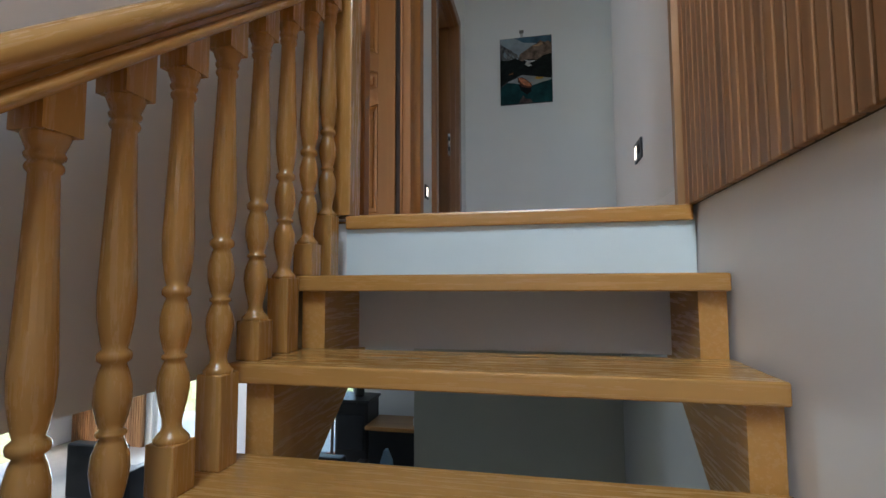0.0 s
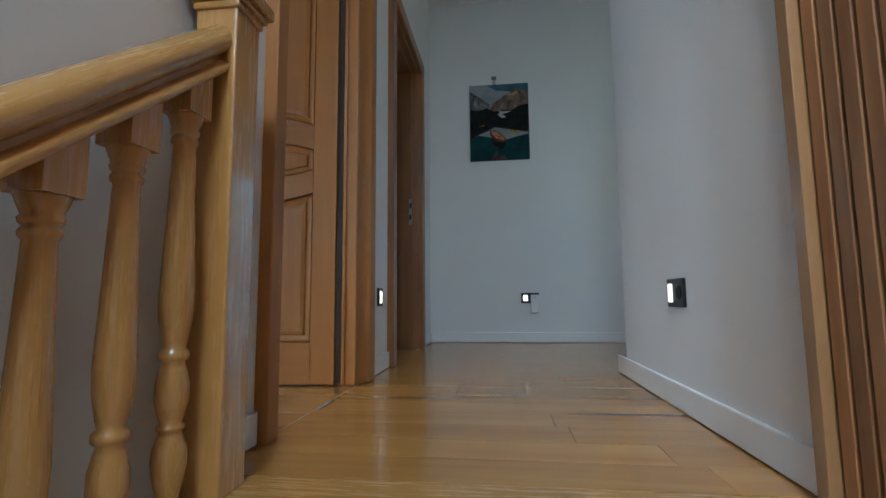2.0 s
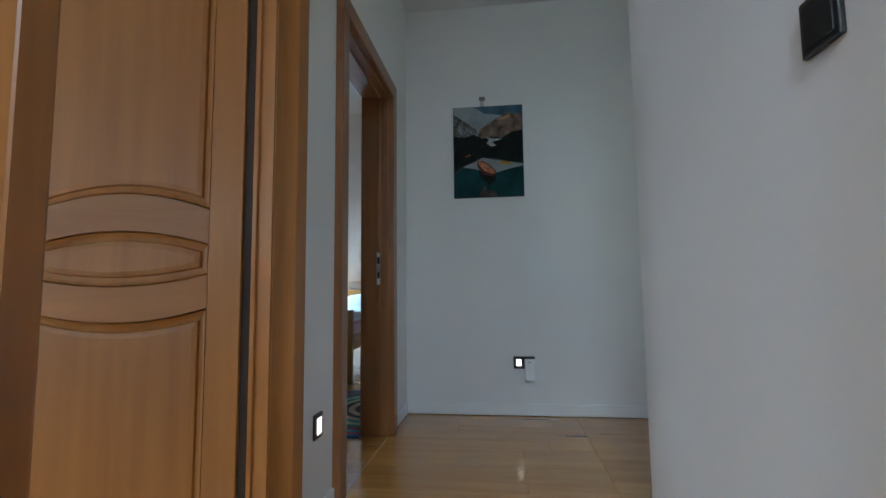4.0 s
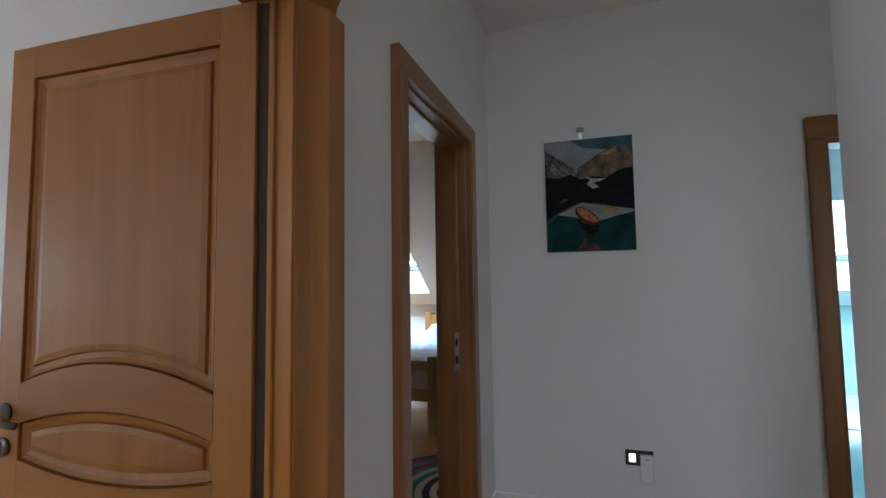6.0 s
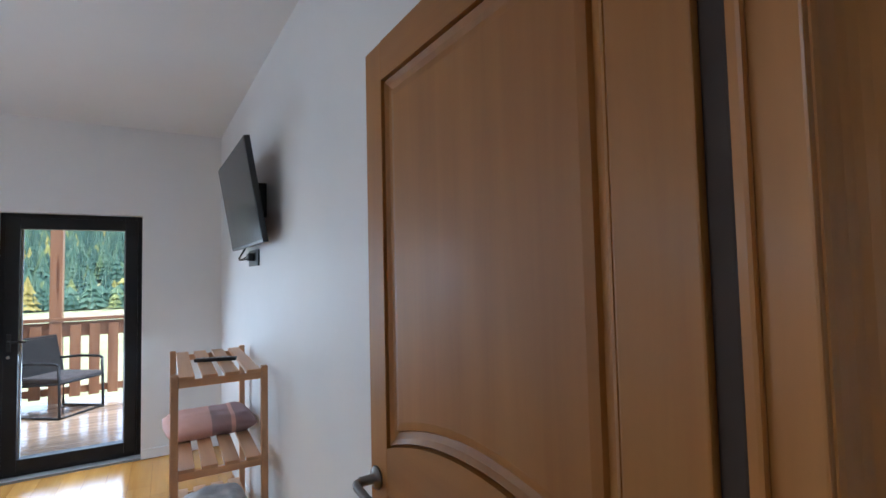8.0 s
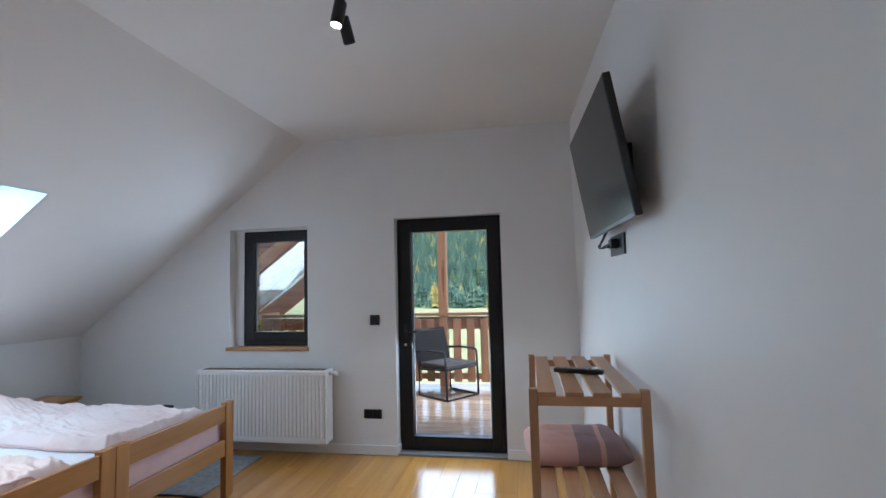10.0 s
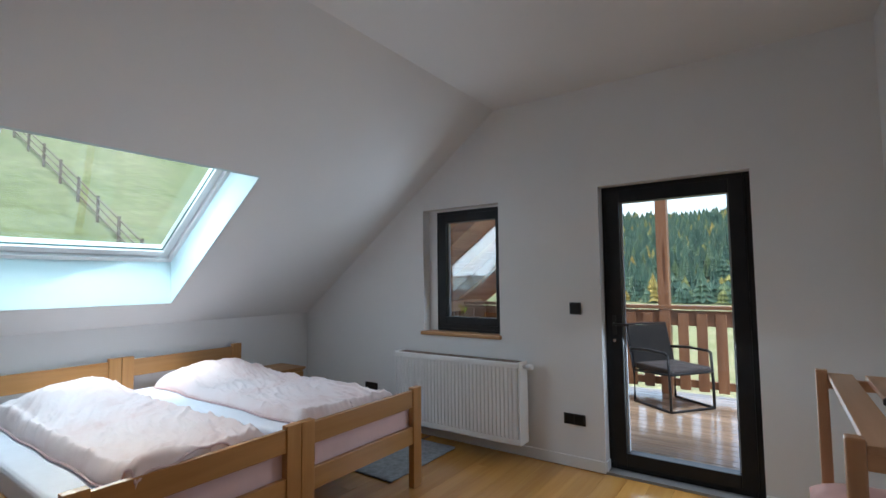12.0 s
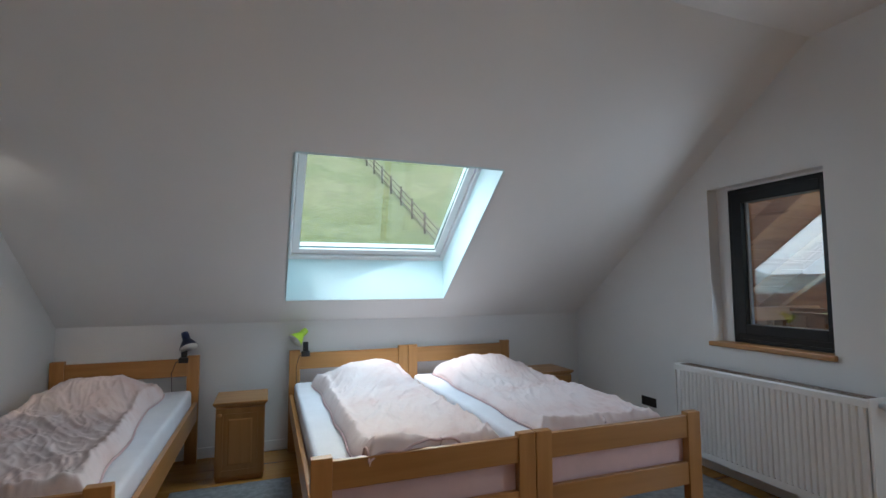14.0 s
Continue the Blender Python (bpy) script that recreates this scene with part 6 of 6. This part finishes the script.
def balcony_chair():
    k = thing("balcony_chair", (-7.62, 1.30, -0.042), "charcoal metal armchair with wicker back on the deck", "chair", "", "", -38)
    w, d = 0.29, 0.28

    def tube(nm, pts, r=0.013):
        b = bmesh.new()
        sweep(b, pts, r, 8)
        part(nm, b, CHAIRM, k, "", True, True)
    # local y is the way it faces
    for s in (-1, 1):
        x = s * w
        tube("side_frame", [(x, -d, 0.013), (x, d, 0.013)], 0.015)
        tube("front_leg", [(x, d, 0.013), (x, d - 0.005, 0.3), (x, d - 0.02, 0.60)], 0.015)
        tube("rear_leg", [(x, -d, 0.013), (x, -d - 0.0, 0.35), (x, -d - 0.06, 0.62)], 0.015)
        tube("armrest", [(x, -d - 0.05, 0.60), (x, -0.05, 0.625), (x, d - 0.06, 0.62), (x, d - 0.015, 0.60)], 0.016)
        tube("seat_rail", [(x, -d, 0.36), (x, d, 0.40)])
    for y, z in ((-d, 0.36), (d, 0.40)):
        tube("cross_rail", [(-w, y, z), (w, y, z)])
    tube("runner_bar", [(-w, d, 0.013), (w, d, 0.013)])
    b = cube(-w + 0.01, w - 0.01, -d + 0.01, d, 0.385, 0.455, bev=0.025, seg=3)
    part("seat_cushion", b, CUSH, k, "brown grey seat cushion", True, True)
    b = cube(-w + 0.005, w - 0.005, -0.02, 0.02, 0.0, 0.50, bev=0.012, seg=2)
    bmesh.ops.transform(b, matrix=Matrix.Translation((0, -d - 0.01, 0.38)) @ Matrix.Rotation(radians(13), 4, "X"), verts=b.verts)
    part("backrest", b, WICKER, k, "dark grey woven back", False, True)
    tube("back_frame", [(-w, -d, 0.36), (-w, -d - 0.13, 0.88), (w, -d - 0.13, 0.88), (w, -d, 0.36)], 0.014)


balcony_chair()


# ---- ground, hillside, forest, fence ----
def height(x, y):
    h = LOW - 0.25
    if y < -8:
        f = min(1, max(0, (x + 120) / 90))
        g = -y - 8
        h += f * (g * 0.55 + 1.5 * noise.noise(Vector((x * 0.03, y * 0.03, 0))) * min(1, g / 10))
    if x < -10:
        g = min(1, (-x - 10) / 150)
        h -= 5.0 * g * g * (3 - 2 * g)
    if x < -195:
        g = -x - 195
        h += min(67, g * 0.205) * min(1, g / 40) * (1 + 0.25 * noise.noise(Vector((y * 0.009, 3, 0))))
    return h


def terrain():
    def axis(lo, hi):
        v, out = 0.0, [0.0]
        while v < hi:
            v += 2.5 + v * 0.06
            out.append(v)
        neg, v = [], 0.0
        while v > lo:
            v -= 2.5 - v * 0.06
            neg.append(v)
        return neg[::-1] + out
    xs, ys = axis(-1500, 1500), axis(-900, 1500)
    b = bmesh.new()
    g = [[b.verts.new((x, y, height(x, y))) for x in xs] for y in ys]
    for j in range(len(ys) - 1):
        for i in range(len(xs) - 1):
            b.faces.new((g[j][i], g[j][i + 1], g[j + 1][i + 1], g[j + 1][i]))
    solid("ground", b, GRASS, "green autumn meadow rising to a steep hillside", "ground", smooth=True)


terrain()


def forest():
    """Conifers and yellow larches on the far slope, each a tapered crown of ragged tiers."""
    rg = random.Random(11)
    verts, faces = [], []
    for _ in range(8500):
        x, y = rg.uniform(-520, -190), rg.uniform(-300, 90)
        z = height(x, y)
        big = rg.uniform(0.75, 1.25)
        edge = x > -225
        H = (rg.uniform(4, 8) if edge and rg.random() < 0.7 else 11 * big)
        if not edge and rg.random() < 0.28:
            H = rg.uniform(5, 8)
        R = H * (0.42 if H <= 8 else rg.uniform(0.22, 0.33))
        tiers = 3 if H < 8 else 6
        n = 7
        base = len(verts)
        ph = rg.uniform(0, 6)
        # stacked ragged skirts sharing one centre line
        ring_prev = None
        for t in range(tiers):
            f = t / tiers
            zr = z + H * (0.10 + 0.86 * f)
            r0 = R * (1 - f) ** (0.9 if H > 8 else 0.4) + 0.15
            ring = []
            for i in range(n * 2):
                a = ph + math.pi * i / n
                rr = r0 * ((1.12 if i % 2 else 0.62) + rg.uniform(-0.14, 0.14))
                ring.append(len(verts))
                verts.append((x + rr * math.cos(a), y + rr * math.sin(a), zr - (0.05 * H if i % 2 else 0) + rg.uniform(-0.02, 0.02) * H))
            apex = len(verts)
            verts.append((x + rg.uniform(-0.2, 0.2), y + rg.uniform(-0.2, 0.2), z + H * min(1.0, 0.10 + 0.86 * (f + 1.9 / tiers))))
            for i in range(n * 2):
                faces.append((ring[i], ring[(i + 1) % (2 * n)], apex))
            if ring_prev is not None:
                faces.append((ring_prev, ring[0], apex))
            ring_prev = apex
    me = bpy.data.meshes.new("forest")
    me.from_pydata(verts, [], faces)
    me.materials.append(FOREST)
    tagged(new("forest", me), "mixed dark conifer and yellow larch forest on the far slope", "forest", "", "stuff")


forest()


def fence():
    """A weathered post-and-rail fence that climbs the hillside behind the house."""
    k = thing("pasture_fence", (-9, -28, height(-9, -28)), "weathered wooden post-and-rail fence up the hillside", "fence")
    a, c = Vector((-10.4, -16.5)), Vector((-6.9, -47.0))
    n = 18
    pts = []
    for i in range(n + 1):
        p = a + (c - a) * i / n
        pts.append(Vector((p.x, p.y, height(p.x, p.y))))
    for p in pts:
        part("fence_post", cube(p.x - 0.05, p.x + 0.05, p.y - 0.05, p.y + 0.05, p.z - 0.2, p.z + 1.15), COPPER, k)
    for p, q in zip(pts, pts[1:]):
        for h in (0.35, 0.68, 1.02):
            b = bmesh.new()
            rod(b, p + Vector((0, 0, h)), q + Vector((0, 0, h)), 0.035, 6)
            part("fence_rail", b, COPPER, k)


fence()


# ---- floorboards ----
def floorboards(name, x0, x1, y0, y1, label, seed):
    k = thing(name, ((x0 + x1) / 2, (y0 + y1) / 2, -0.02), label, "floor", "", "structure")
    part("underlay", cube(x0, x1, y0, y1, -0.021, -0.006), DARK, k)
    w = 0.148
    rg = random.Random(seed)
    cache = {}
    y = y0
    while y < y1 - 0.005:
        wy = min(w, y1 - y)
        x = x0 - rg.uniform(0, 1.2)
        while x < x1:
            ln = rg.choice((1.1, 1.5, 1.8, 2.1))
            a, c = max(x, x0), min(x + ln, x1)
            x += ln
            if c - a < 0.03:
                continue
            key = (round(c - a, 3), round(wy, 3))
            if key not in cache:
                cache[key] = finish("floorboard", cube(0, c - a - 0.0007, 0, wy - 0.0007, -0.012, 0, bev=0.0008, seg=1), OAK)
            ob = new("floorboard", cache[key])
            ob.location = Vector((a, y, 0.0006 * rg.random())) - k.location
            ob.parent = k
        y += w
    return k


floorboards("floor_corridor", XL, XR, FRONT + 0.132, YE, "glossy oak plank floor of the corridor", 2)
floorboards("floor_recess", XR, 2.3, 3.22, YE, "glossy oak plank floor of the corridor recess", 3)
floorboards("floor_doorway", XB, XL, D1[0], D1[1], "oak planks in the bedroom doorway", 4)
floorboards("floor_doorway_far", XB, XL, D2[0], D2[1], "oak planks in the second doorway", 5)
floorboards("floor_bedroom", XW, XB, KNEE_Y, tv_wall_y(-2.0), "glossy knotty oak plank floor of the bedroom", 6)
floorboards("floor_far_room", -4.2, XB, 3.13, 2 * MID - KNEE_Y, "oak plank floor of the second bedroom", 7)
